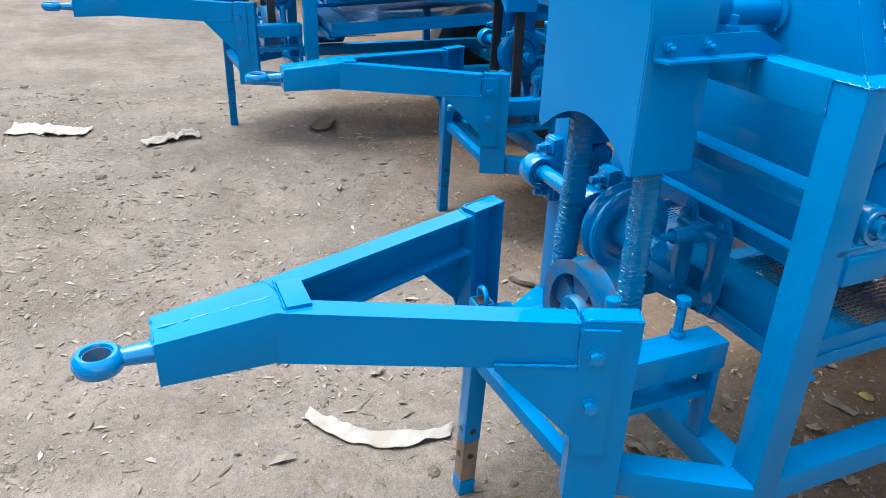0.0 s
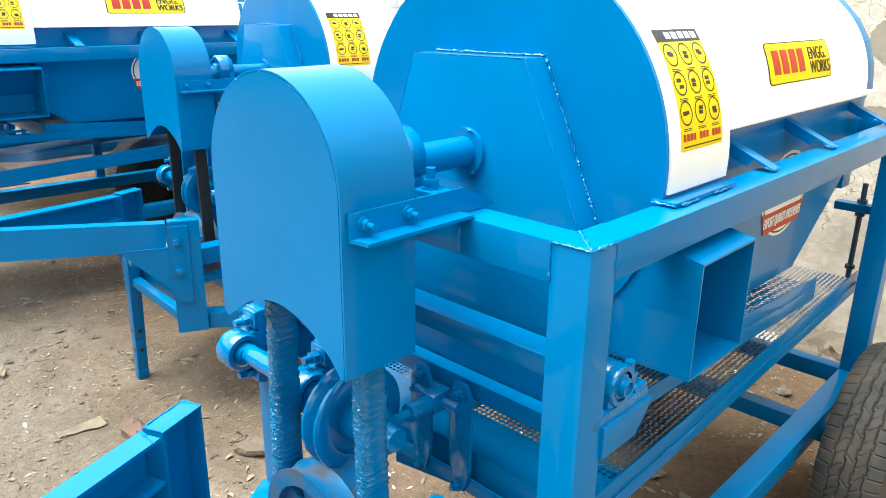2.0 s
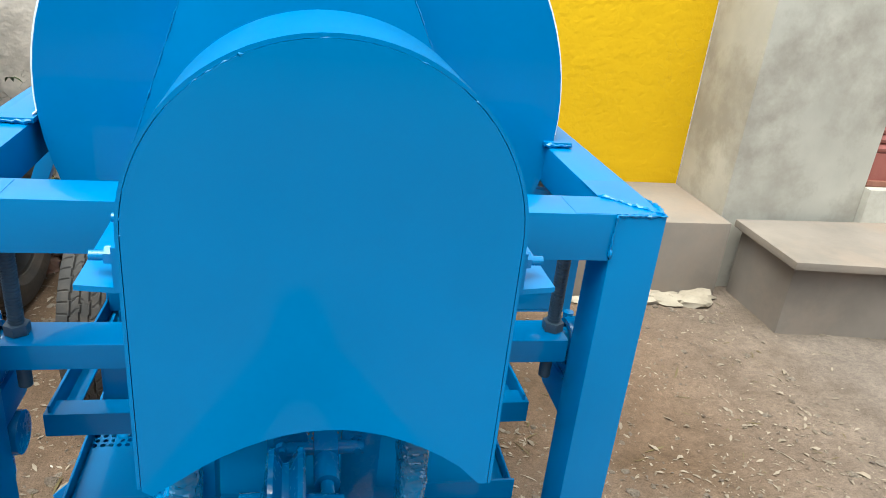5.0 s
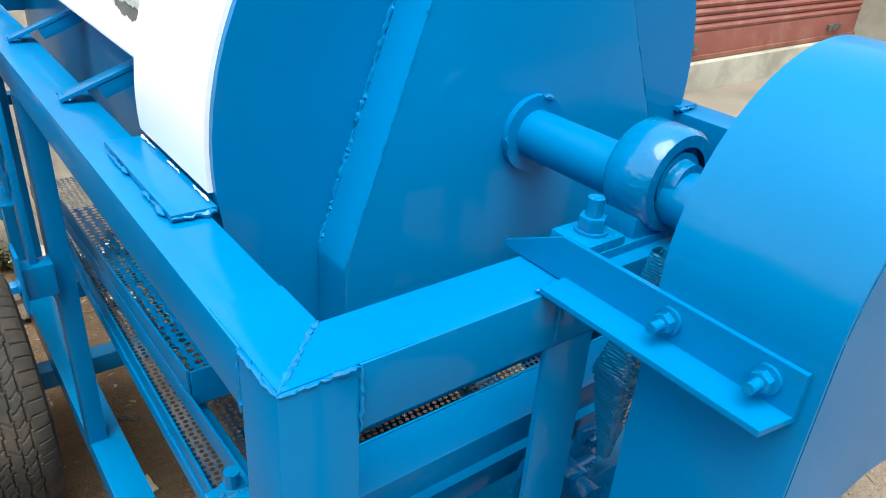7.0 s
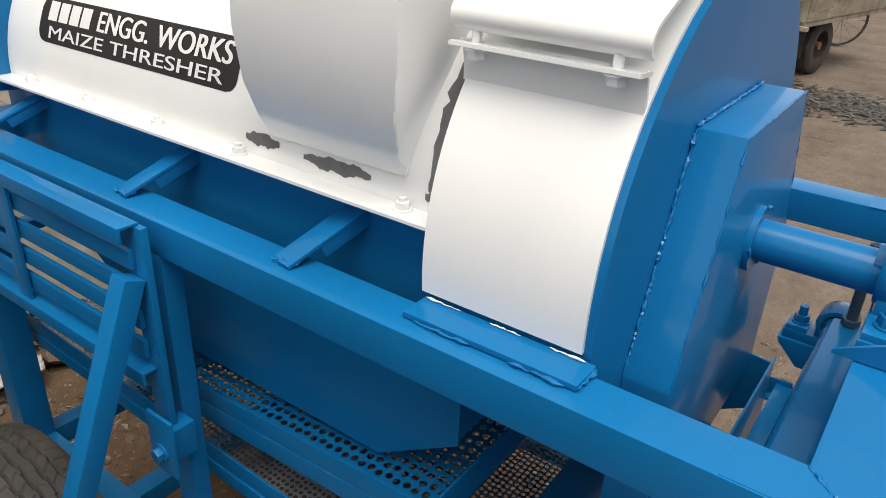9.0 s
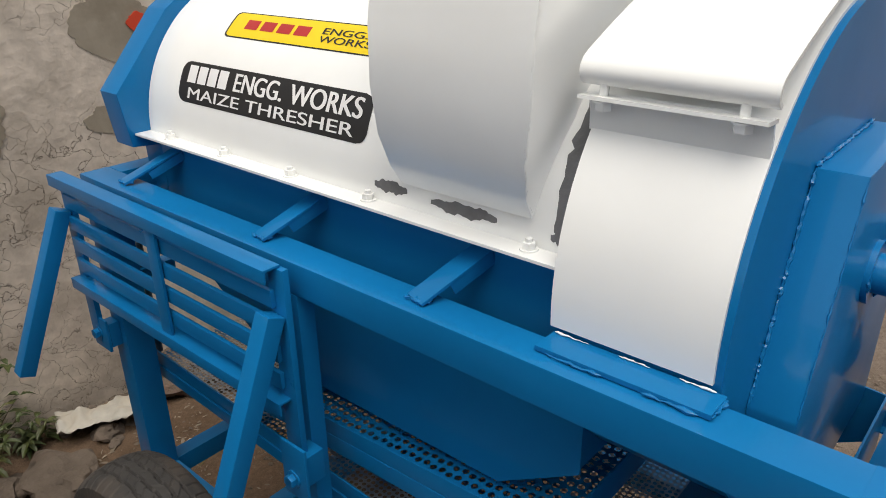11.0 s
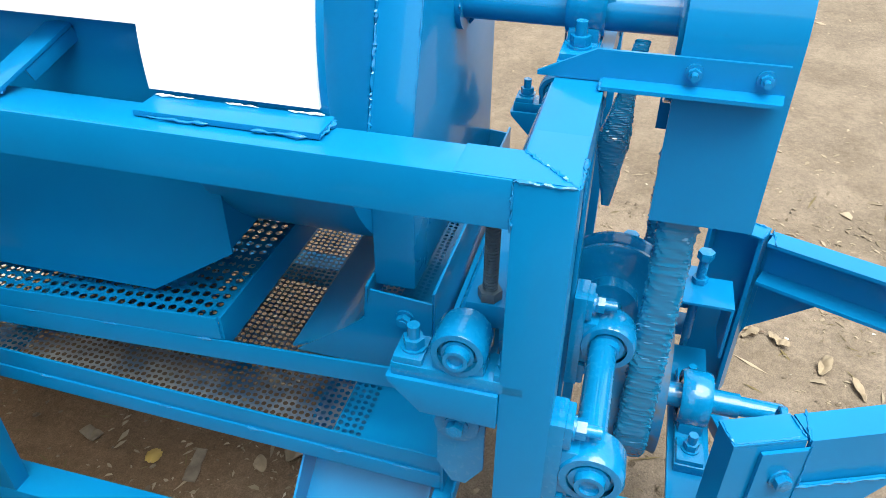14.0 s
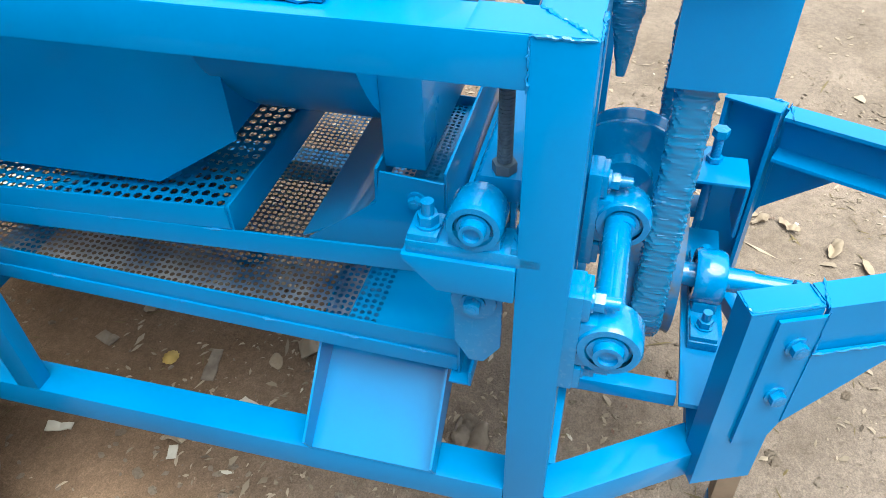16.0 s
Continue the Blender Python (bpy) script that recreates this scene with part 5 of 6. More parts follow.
# kept dark for the two unseen walls that hold back low light
UNSEEN_WALL = material("dark_unseen_wall", (0.085, 0.062, 0.050), rough=0.9, var=0.2, scale=4, bump=0.06, second=(0.05, 0.05, 0.04), mscale=1.5)
WOOD = material("grey_weathered_boards", (0.36, 0.31, 0.24), rough=0.8, var=0.2, scale=5, bump=0.08, bscale=30, second=(0.20, 0.16, 0.12), mscale=3)
STONE = material("broken_stone", (0.125, 0.098, 0.078), rough=0.9, var=0.25, scale=7, bump=0.12, bscale=22, second=(0.21, 0.11, 0.08), mix=(0.55, 0.7), mscale=1.5)
CLOD = material("dry_clod", (0.165, 0.135, 0.110), rough=0.97, var=0.2, scale=9, bump=0.1, bscale=90, spec=0.1, pieces=((0.115, 0.090, 0.070), (0.205, 0.172, 0.142)))
CHAFF = material("dry_chaff", (0.30, 0.24, 0.17), rough=0.85, var=0.3, scale=9, pieces=((0.075, 0.058, 0.045), (0.285, 0.238, 0.188)))
RAG = material("dusty_rag", (0.30, 0.27, 0.24), rough=0.85, var=0.15, scale=10, bump=0.05, second=(0.27, 0.225, 0.18), mscale=12)
PAPER = material("crumpled_paper", (0.42, 0.40, 0.36), rough=0.7, var=0.12, scale=14, second=(0.42, 0.38, 0.32), mscale=10)
LEAF = material("weed_leaf", (0.040, 0.058, 0.014), rough=0.5, var=0.35, scale=14, second=(0.10, 0.095, 0.028), mix=(0.5, 0.75), mscale=11)
STEM = material("weed_stem", (0.10, 0.075, 0.03), rough=0.7, var=0.2)
DRYLEAF = material("dry_leaf", (0.22, 0.175, 0.13), rough=0.75, var=0.3, scale=12, second=(0.28, 0.225, 0.16), mix=(0.5, 0.7), mscale=9)
BARK = material("weathered_bark", (0.130, 0.105, 0.085), rough=0.85, var=0.3, scale=20, second=(0.18, 0.15, 0.125), mix=(0.45, 0.65), mscale=16)
YLEAF = material("yellow_leaf", (0.34, 0.235, 0.07), rough=0.7, var=0.2, scale=25)
SLUDGE = material("black_drain_sludge", (0.035, 0.033, 0.030), rough=0.35, var=0.3, scale=8, bump=0.2, bscale=16, second=(0.13, 0.11, 0.09), mscale=5)
ORANGE = material("faded_orange_board", (0.55, 0.28, 0.08), rough=0.6, var=0.15, second=(0.45, 0.38, 0.28), mscale=6)


def height(x, y):
    """The yard's surface in drawing units above its own level, at a place in drawing units."""
    t = min(1.0, max(0.0, (-1.95 - x) / 0.75))
    rise = 0.10 * t * t * (3 - 2 * t) + 0.03 * min(1.0, max(0.0, (-3.2 - x) / 1.2))
    z = 0.012 * (noise.noise((x * 1.4, y * 1.4, 0))) + 0.006 * noise.noise((x * 4.5, y * 4.5, 3)) + 0.0025 * noise.noise((x * 15, y * 15, 7))
    return rise + z - 0.006


def ground():
    xs = np.concatenate([[-350, -60, -20], np.linspace(-8, -3.3, 60), np.linspace(-3.25, 1.5, 260), np.linspace(1.55, 11, 70), [25, 70, 350]])
    ys = np.concatenate([[-350, -60, -20, -6], np.linspace(-3.0, 2.7, 280), [4, 8, 25, 70, 350]])
    verts, faces = [], []
    for y in ys:
        for x in xs:
            near = -8 <= x <= 11 and -3 <= y <= 2.7
            z = height(x, y) if near else (0.13 if x < -8 else -0.004)
            if near:
                edge = min(x + 8, 11 - x, y + 3, 4.0)
                if edge < 0.1 and x > -7.9:
                    z = min(z, height(x, y))
            verts.append((x * U, y * U, z * U))
    nx = len(xs)
    for j in range(len(ys) - 1):
        for i in range(nx - 1):
            k = j * nx + i
            faces.append((k, k + 1, k + nx + 1, k + nx))
    d = bpy.data.meshes.new("ground")
    d.from_pydata(verts, [], faces)
    d.materials.append(DIRT)
    d.polygons.foreach_set("use_smooth", [True] * len(d.polygons))
    return tagged(new("ground", d), "dry brown trodden earth yard strewn with chaff", "ground", kind="structure")


ground()


def structure(name, bm, mat, label, category):
    return tagged(new(name, mesh_of(name, bm, mat)), label, category, kind="structure")


structure("wall_north", box(B(), -9, 1.9, 2.55, 2.8, -0.25, 2.05, 0.01), PLASTER, "old cracked plaster wall, partly sprayed with yellow paint", "wall")
structure("wall_shop", box(B(), 1.9, 2.6, 2.1, 2.549, -0.25, 3.2, 0.01), PILLAR, "whitewashed shop front wall", "wall")
structure("plinth", box(B(), 0.55, 1.899, 2.0, 2.549, -0.25, 0.20, 0.012), CONCRETE, "worn concrete plinth along the wall", "plinth")
structure("shop_slab", slab(B(), [(1.95, 1.60), (3.61, 1.43), (4.757, 1.317), (5.12, 1.33), (5.36, 1.77), (5.20, 1.835), (4.949, 2.06), (1.95, 2.06)], "z", 0.165, 0.20, 0.006), CONCRETE, "cracked concrete apron before the shop", "slab")
structure("shop_slab_base", slab(B(), [(2.0, 1.66), (3.61, 1.49), (4.74, 1.38), (5.06, 1.39), (5.28, 1.76), (5.18, 1.835), (4.949, 2.06), (2.0, 2.06)], "z", -0.2, 0.164), CONCRETE, "rough masonry under the concrete apron", "slab")
structure("apron_upstand", slab(B(), [(5.13, 1.32), (5.19, 1.31), (5.46, 1.80), (5.38, 1.81)], "z", 0.05, 0.40, 0.008), CONCRETE, "tilted upright slab at the end of the apron", "slab")
structure("shop_threshold", box(B(), 2.601, 4.95, 2.061, 2.35, -0.2, 0.36, 0.01), PILLAR, "whitewashed shop threshold", "threshold")
structure("shop_pillar", box(B(), 4.95, 5.25, 1.84, 2.5, -0.25, 3.2, 0.012), PILLAR, "whitewashed square pillar beside the shutter", "pillar")
structure("shop_lintel", box(B(), 2.601, 4.949, 2.1, 2.5, 2.6, 3.2, 0.01), PILLAR, "whitewashed lintel over the shutter", "wall")
# two unseen walls, added to block low light and darken the enamel's reflections
structure("unseen_wall_south", box(B(), -16, 16, -8.3, -8.0, -0.25, 4.0, 0.01), UNSEEN_WALL, "unseen plain dark wall added across the yard to block low light", "wall")
structure("unseen_wall_west", box(B(), -12.3, -12.0, -8, 2.8, -0.25, 4.0, 0.01), UNSEEN_WALL, "unseen plain dark wall added on the west side to block low light", "wall")
structure("wall_far", box(B(), 9.5, 14, 2.9, 3.2, -0.25, 4.5, 0.01), RUST, "rust-red painted gate and wall across the lane", "wall")

shutter = tagged(new("roller_shutter"), "closed maroon corrugated roller shutter of a shop", "shutter", kind="structure")
for i in range(48):
    z = 0.52 + i * 0.044
    part("slat", strip(B(), [(2.135, z), (2.120, z + 0.007), (2.114, z + 0.022), (2.120, z + 0.036), (2.135, z + 0.0435)], "x", 2.605, 4.945, 0.004), SHUTTER, shutter)
part("bottom_panel", box(B(), 2.605, 4.945, 2.118, 2.13, 0.375, 0.52, 0.003), SHUTTER, shutter)
part("bottom_bar", box(B(), 2.605, 4.945, 2.105, 2.135, 0.362, 0.39, 0.003), RUST, shutter)
for x in (2.95, 4.55):
    part("padlock_hasp", box(B(), x, x + 0.16, 2.10, 2.118, 0.425, 0.465, 0.006), STEEL, shutter)


def lump(seed, sx, sy, sz, sub=2, rough=0.35):
    b = bmesh.new()
    bmesh.ops.create_icosphere(b, subdivisions=sub, radius=1)
    for v in b.verts:
        k = 1 + rough * noise.noise(v.co * 1.3 + Vector((seed * 3.7, seed, 0))) + 0.15 * noise.noise(v.co * 4 + Vector((seed, 0, 0)))
        v.co = Vector((v.co.x * sx * k, v.co.y * sy * k, v.co.z * sz * k))
    return b


def thing_mesh(name, bm, mat, label, category, group="", kind="", smooth=40):
    return tagged(new(name, mesh_of(name, bm, mat, smooth)), label, category, group, kind)


# wall: mud patch, flaked patch and red paint mark
def blot(cx, cz, rx, rz, y0, depth, seed, n=110):
    pts = []
    for k in range(n):
        a = 2 * math.pi * k / n
        e = 1 + 0.16 * noise.noise((math.cos(a) * 1.2 + seed, math.sin(a) * 1.2, seed)) * 1.6 + 0.12 * noise.noise((math.cos(a) * 4, math.sin(a) * 4, seed)) + 0.07 * noise.noise((math.cos(a) * 13, math.sin(a) * 13, seed))
        pts.append((cx + rx * e * math.cos(a), cz + rz * e * math.sin(a)))
    return slab(B(), pts, "y", y0 - depth, y0 + 0.001)


structure("mud_patch", blot(-0.43, 0.955, 0.205, 0.165, 2.55, 0.006, 3.1), MUD, "smooth brown mud patch on the plaster", "patch")
structure("flaked_patch", blot(0.10, 0.88, 0.09, 0.05, 2.55, 0.003, 5.7), MUD, "flaked brown spot on the plaster", "patch")
structure("flaked_patch", blot(0.16, 1.18, 0.14, 0.11, 2.55, 0.003, 8.2), MUD, "flaked brown spot on the plaster", "patch")
structure("paint_mark", blot(0.245, 1.185, 0.045, 0.03, 2.55, 0.007, 1.4), material("red_paint_splash", (0.60, 0.055, 0.02), rough=0.6, var=0.1), "splash of red paint on the plaster", "paint mark")
structure("yellow_mark", blot(0.36, 0.62, 0.05, 0.09, 2.55, 0.003, 2.2), material("yellow_paint_splash", (0.62, 0.40, 0.03), rough=0.6, var=0.15), "smear of yellow paint on the plaster", "paint mark")

# broken stones along the foot of the wall
rnd = random.Random(21)
for k in range(46):
    x = rnd.uniform(-1.7, 0.45)
    y = 2.52 - abs(rnd.gauss(0, 0.16))
    r = rnd.uniform(0.035, 0.13) * (1.2 if y > 2.4 else 0.85)
    if -0.52 < x < 0.02 and y > 2.22:
        r *= 0.4
    b = lump(k, r * rnd.uniform(0.9, 1.5), r, r * rnd.uniform(0.45, 0.8), 3, 0.75)
    b.transform(Matrix.Translation((x, y, -0.158 + height(x, y) + r * 0.25)) @ Matrix.Rotation(rnd.uniform(0, 6.3), 4, "Z"))
    thing_mesh("stone", b, STONE, "broken brown stone lying at the foot of the wall", "stone", "stones at the wall", smooth=25)
for k in range(44):
    x = rnd.uniform(0.55, 1.88)
    r = rnd.uniform(0.012, 0.040)
    y = 1.985 - abs(rnd.gauss(0, 0.035))
    b = lump(k + 90, r * 2.1, r, r * 0.8, 2, 0.6)
    b.transform(Matrix.Translation((x, y, -0.158 + height(x, y) + r * 0.3)) @ Matrix.Rotation(rnd.uniform(-0.4, 0.4), 4, "Z"))
    thing_mesh("stone", b, MUD, "crumbled piece of mortar at the foot of the plinth", "stone", "crumbs at the plinth", smooth=25)
b = lump(77, 0.07, 0.045, 0.035, 3, 0.5)
b.transform(Matrix.Translation((-0.60, 2.11, -0.158 + height(-0.60, 2.11) + 0.015)))
thing_mesh("brick_piece", b, material("broken_brick", (0.34, 0.125, 0.075), rough=0.9, var=0.25, scale=12, bump=0.06), "broken lump of red brick beside the rubble", "brick", smooth=25)
# stones under and beside the machines
for k, (x, y, r) in enumerate(((-1.46, 0.10, 0.045), (-1.32, 0.16, 0.05), (-3.0, 0.02, 0.07), (-1.05, 0.35, 0.05))):
    b = lump(k + 40, r * 1.7, r, r * 0.6, 2, 0.4)
    b.transform(Matrix.Translation((x, y, -0.158 + height(x, y) + r * 0.3)) @ Matrix.Rotation(k * 1.3, 4, "Z"))
    thing_mesh("stone", b, STONE, "loose brown stone half sunk in the earth", "stone", smooth=25)


def scatter(name, n, region, size, mat, label, seed, flat=0.25, long=2.2):
    """Loose flakes and straws lying on the earth, joined."""
    rnd = random.Random(seed)
    verts, faces = [], []
    for k in range(n):
        x, y = rnd.uniform(region[0], region[1]), rnd.uniform(region[2], region[3])
        if noise.noise((x * 1.1 + seed, y * 1.1, 2.0)) + 0.7 * noise.noise((x * 4.3, y * 4.3, seed)) < rnd.uniform(-0.5, 0.75):
            continue
        s = size * min(2.2, math.exp(rnd.gauss(-0.35, 0.5)))
        a, ln = rnd.uniform(0, 6.3), rnd.uniform(0.7, long)
        ca, sa = math.cos(a), math.sin(a)
        z = -0.158 + height(x, y) + 0.001
        t1, t2 = rnd.uniform(-flat, flat) * s, rnd.uniform(0.05, flat) * s + 0.001
        k0 = len(verts)
        for u, v, h in ((-ln, -0.35, 0), (-0.2, -0.55, t2), (ln, -0.1, t2 * 0.5), (ln * 0.6, 0.4, t2 * 1.2), (-0.4, 0.5, abs(t1))):
            verts.append(((x + (u * ca - v * sa) * s) * U, (y + (u * sa + v * ca) * s) * U, (z + h + G) * U))
        faces.append(tuple(range(k0, k0 + 5)))
    d = bpy.data.meshes.new(name)
    d.from_pydata(verts, [], faces)
    d.materials.append(mat)
    return tagged(new(name, d), label, "litter", kind="stuff")


REG = (-4.4, 1.9, -1.9, 2.3)
scatter("chaff", 48000, REG, 0.0062, CHAFF, "dry chaff and husk flakes strewn over the earth", 1, 0.6)
scatter("pale_flakes", 800, REG, 0.008, PAPER, "small pale flakes of husk and paper on the earth", 2)
scatter("dark_chips", 9000, REG, 0.0055, STONE, "small dark chips and clods on the earth", 3, 1.0, 1.2)
scatter("husks", 2300, REG, 0.013, CHAFF, "curled husk pieces and bark chips on the earth", 6, 0.5, 1.7)
scatter("straw", 2600, REG, 0.0045, CHAFF, "bits of straw and twig on the earth", 4, 0.3, 7.0)
scatter("twigs", 5200, REG, 0.0040, STEM, "dark thin twigs and stalks lying in drifts on the earth", 12, 0.5, 9.0)
scatter("road_litter", 2500, (1.9, 9, -1.5, 2.0), 0.012, CHAFF, "litter along the lane", 5)


def clods(n, region, seed):
    """Crumbled lumps and cakes of dry earth, lying in drifts, joined."""
    rnd = random.Random(seed)
    verts, faces = [], []
    while n:
        x, y = rnd.uniform(region[0], region[1]), rnd.uniform(region[2], region[3])
        if noise.noise((x * 1.7 + seed, y * 1.7, 5.0)) + 0.6 * noise.noise((x * 5.1, y * 5.1, seed)) < rnd.uniform(-0.25, 0.75):
            continue
        n -= 1
        r = min(0.020, 0.0055 * math.exp(rnd.gauss(0, 0.55)))
        a, h = rnd.uniform(0, 6.3), r * rnd.uniform(0.25, 0.6)
        z = -0.158 + height(x, y)
        k0 = len(verts)
        ca, sa = math.cos(a), math.sin(a)
        for rr, hh in ((1.0, -0.1), (0.93, 0.45), (0.55, 1.0)):
            for j in range(7):
                t = 6.283 * j / 7
                e = rr * r * rnd.uniform(0.75, 1.25)
                u, v = math.cos(t) * e * 1.5, math.sin(t) * e
                verts.append(((x + u * ca - v * sa) * U, (y + u * sa + v * ca) * U, (z + h * hh * rnd.uniform(0.8, 1.2) + G) * U))
        for q in (0, 7):
            for j in range(7):
                i = (j + 1) % 7
                faces.append((k0 + q + j, k0 + q + i, k0 + q + 7 + i, k0 + q + 7 + j))
        faces.append(tuple(range(k0 + 14, k0 + 21)))
    d = bpy.data.meshes.new("earth_clods")
    d.from_pydata(verts, [], faces)
    d.materials.append(CLOD)
    return tagged(new("earth_clods", d), "crumbled clods of dry earth lying in drifts", "clods", kind="stuff")


clods(2600, REG, 8)


def sheet(name, cx, cy, w, l, yaw, mat, label, seed, lift=0.02, cat="rag", curl=0.5, leaf=False, bow=0.0, up=0.0):
    """A thin crumpled piece lying on the earth."""
    n, m = 26, 12
    verts, faces = [], []
    ca, sa = math.cos(radians(yaw)), math.sin(radians(yaw))
    for i in range(n + 1):
        for j in range(m + 1):
            u, v = (i / n - 0.5) * l, (j / m - 0.5) * w
            e = 1 + 0.45 * noise.noise((u * 9, seed, 0)) + 0.25 * noise.noise((u * 31, seed, v * 20))
            if leaf:
                e *= math.sin(math.pi * (0.04 + 0.94 * i / n)) ** 0.7
            v = v * e + 0.06 * curl * math.sin(u * 7 + seed) * l + bow * (1 - (2 * u / l) ** 2)
            x, y = cx + u * ca - v * sa, cy + u * sa + v * ca
            h = abs(noise.noise((u * 16, v * 16, seed))) * lift + abs(noise.noise((u * 42, v * 42, seed))) * lift * 0.4 + 0.003 + up
            verts.append((x * U, y * U, (height(x, y) + h) * U))
    for i in range(n):
        for j in range(m):
            k = i * (m + 1) + j
            faces.append((k, k + 1, k + m + 2, k + m + 1))
    d = bpy.data.meshes.new(name)
    d.from_pydata(verts, [], faces)
    d.materials.append(mat)
    d.polygons.foreach_set("use_smooth", [True] * len(d.polygons))
    o = new(name, d)
    md = o.modifiers.new("thick", "SOLIDIFY")
    md.thickness = 0.0025
    return tagged(o, label, cat)


sheet("rag", -0.466, -0.47, 0.062, 0.43, 59, RAG, "long twisted strip of dusty cloth on the earth", 1, 0.025, "rag", 0.15, False, -0.08)
sheet("rag", -3.0, -0.83, 0.10, 0.30, 105, RAG, "small crumpled grey rag on the earth", 2, 0.05)
sheet("rag", -3.35, -1.45, 0.16, 0.44, 70, RAG, "flattened torn rag on the earth", 3, 0.03)
sheet("paper", -0.20, 2.40, 0.12, 0.33, -20, PAPER, "crumpled sheet of printed paper on the rubble", 5, 0.05, "paper", 0.1, up=0.055)
sheet("paper", -0.096, 2.04, 0.07, 0.11, -30, PAPER, "crumpled plastic wrapper on the earth", 6, 0.05, "paper", 0.1)
sheet("paper", 0.95, 1.55, 0.05, 0.09, 10, PAPER, "flattened paper scrap on the earth", 7, 0.03, "paper", 0.1)
sheet("paper", 0.55, 1.90, 0.12, 0.20, 50, PAPER, "flattened paper scrap beside the tyre", 8, 0.02, "paper", 0.1)
sheet("paper", -0.60, 1.63, 0.07, 0.12, 70, PAPER, "crumpled white paper scrap beside the tyre", 31, 0.04, "paper", 0.1)
sheet("husk", 0.10, 0.62, 0.07, 0.13, 120, CHAFF, "dry corn husk on the earth", 9, 0.03, "husk", 0.2)
sheet("husk", 0.86, -0.58, 0.031, 0.081, 40, DRYLEAF, "dry torn corn husk on the earth", 10, 0.03, "husk", 0.2, True)
sheet("husk", 0.90, -0.46, 0.031, 0.074, 95, DRYLEAF, "dry torn corn husk on the earth", 14, 0.03, "husk", 0.2, True)
sheet("husk", 0.70, -0.78, 0.028, 0.087, 15, DRYLEAF, "dry torn corn husk on the earth", 15, 0.03, "husk", 0.2, True)
sheet("husk", 0.78, -0.70, 0.037, 0.087, -20, DRYLEAF, "dry torn corn husk on the earth", 11, 0.03, "husk", 0.2, True)
sheet("cardboard", -1.63, -0.02, 0.06, 0.16, 85, DRYLEAF, "flat piece of brown cardboard on the earth", 12, 0.008, "cardboard", 0.0)
for k, (x, y) in enumerate(((-0.16, 0.55), (0.22, 0.62), (-0.02, 0.42), (0.12, 1.12), (-0.20, 1.02), (0.28, 0.80), (0.87, -0.50), (-2.2, -0.11), (0.02, 0.72), (0.35, 0.95), (-0.25, 0.85), (0.3, 0.1), (0.62, 0.45), (-0.7, -0.4), (0.5, 1.15))):
    sheet("dry_leaf", x, y, 0.026 + 0.004 * (k % 3), 0.050 + 0.006 * (k % 4), 50 * k, DRYLEAF, "curled dry yellow-brown leaf on the earth", 20 + k, 0.045, "leaf", 0.5, True)
sheet("bark_piece", -0.027, 0.875, 0.030, 0.100, 10, BARK, "flat grey-brown strip of bark on the earth", 51, 0.006, "bark", 0.1)
sheet("bark_piece", -0.011, 1.185, 0.035, 0.060, 70, BARK, "flat grey-brown strip of bark on the earth", 52, 0.012, "bark", 0.1)
sheet("paper", -0.116, 0.735, 0.026, 0.052, 60, PAPER, "small torn scrap of pale card on the earth", 53, 0.008, "paper", 0.0)
sheet("paper", -0.283, 1.139, 0.022, 0.065, 100, PAPER, "small torn scrap of pale card on the earth", 54, 0.012, "paper", 0.0)
sheet("paper", -0.281, 0.845, 0.022, 0.036, 20, PAPER, "small torn scrap of pale card on the earth", 55, 0.006, "paper", 0.0)
sheet("dry_leaf", -0.085, 0.192, 0.085, 0.11, 30, BARK, "large crumpled brown leaf on the earth", 56, 0.05, "leaf", 0.3, True)


def round_leaf(cx, cy, r, seed):
    """A fallen leaf with a scalloped edge and a stalk, lying flat."""
    b = B()
    mid = b.verts.new((cx, cy, -0.158 + height(cx, cy) + 0.010))
    ring = []
    for i in range(44):
        a = 6.2832 * i / 44
        e = r * (1 + 0.10 * abs(math.sin(a * 5.5)) + 0.12 * noise.noise((math.cos(a) * 2, math.sin(a) * 2, seed)))
        x, y = cx + e * math.cos(a) * 1.15, cy + e * math.sin(a)
        ring.append(b.verts.new((x, y, -0.158 + height(x, y) + 0.004 + 0.006 * abs(noise.noise((a * 2, seed, 1))))))
    for i in range(44):
        b.faces.new((mid, ring[i], ring[(i + 1) % 44]))
    leaf = thing_mesh("dry_leaf", b, YLEAF, "round yellow fallen leaf with a scalloped edge", "leaf", smooth=40)
    md = leaf.modifiers.new("thick", "SOLIDIFY")
    md.thickness = 0.001


round_leaf(-0.031, 0.991, 0.019, 3)


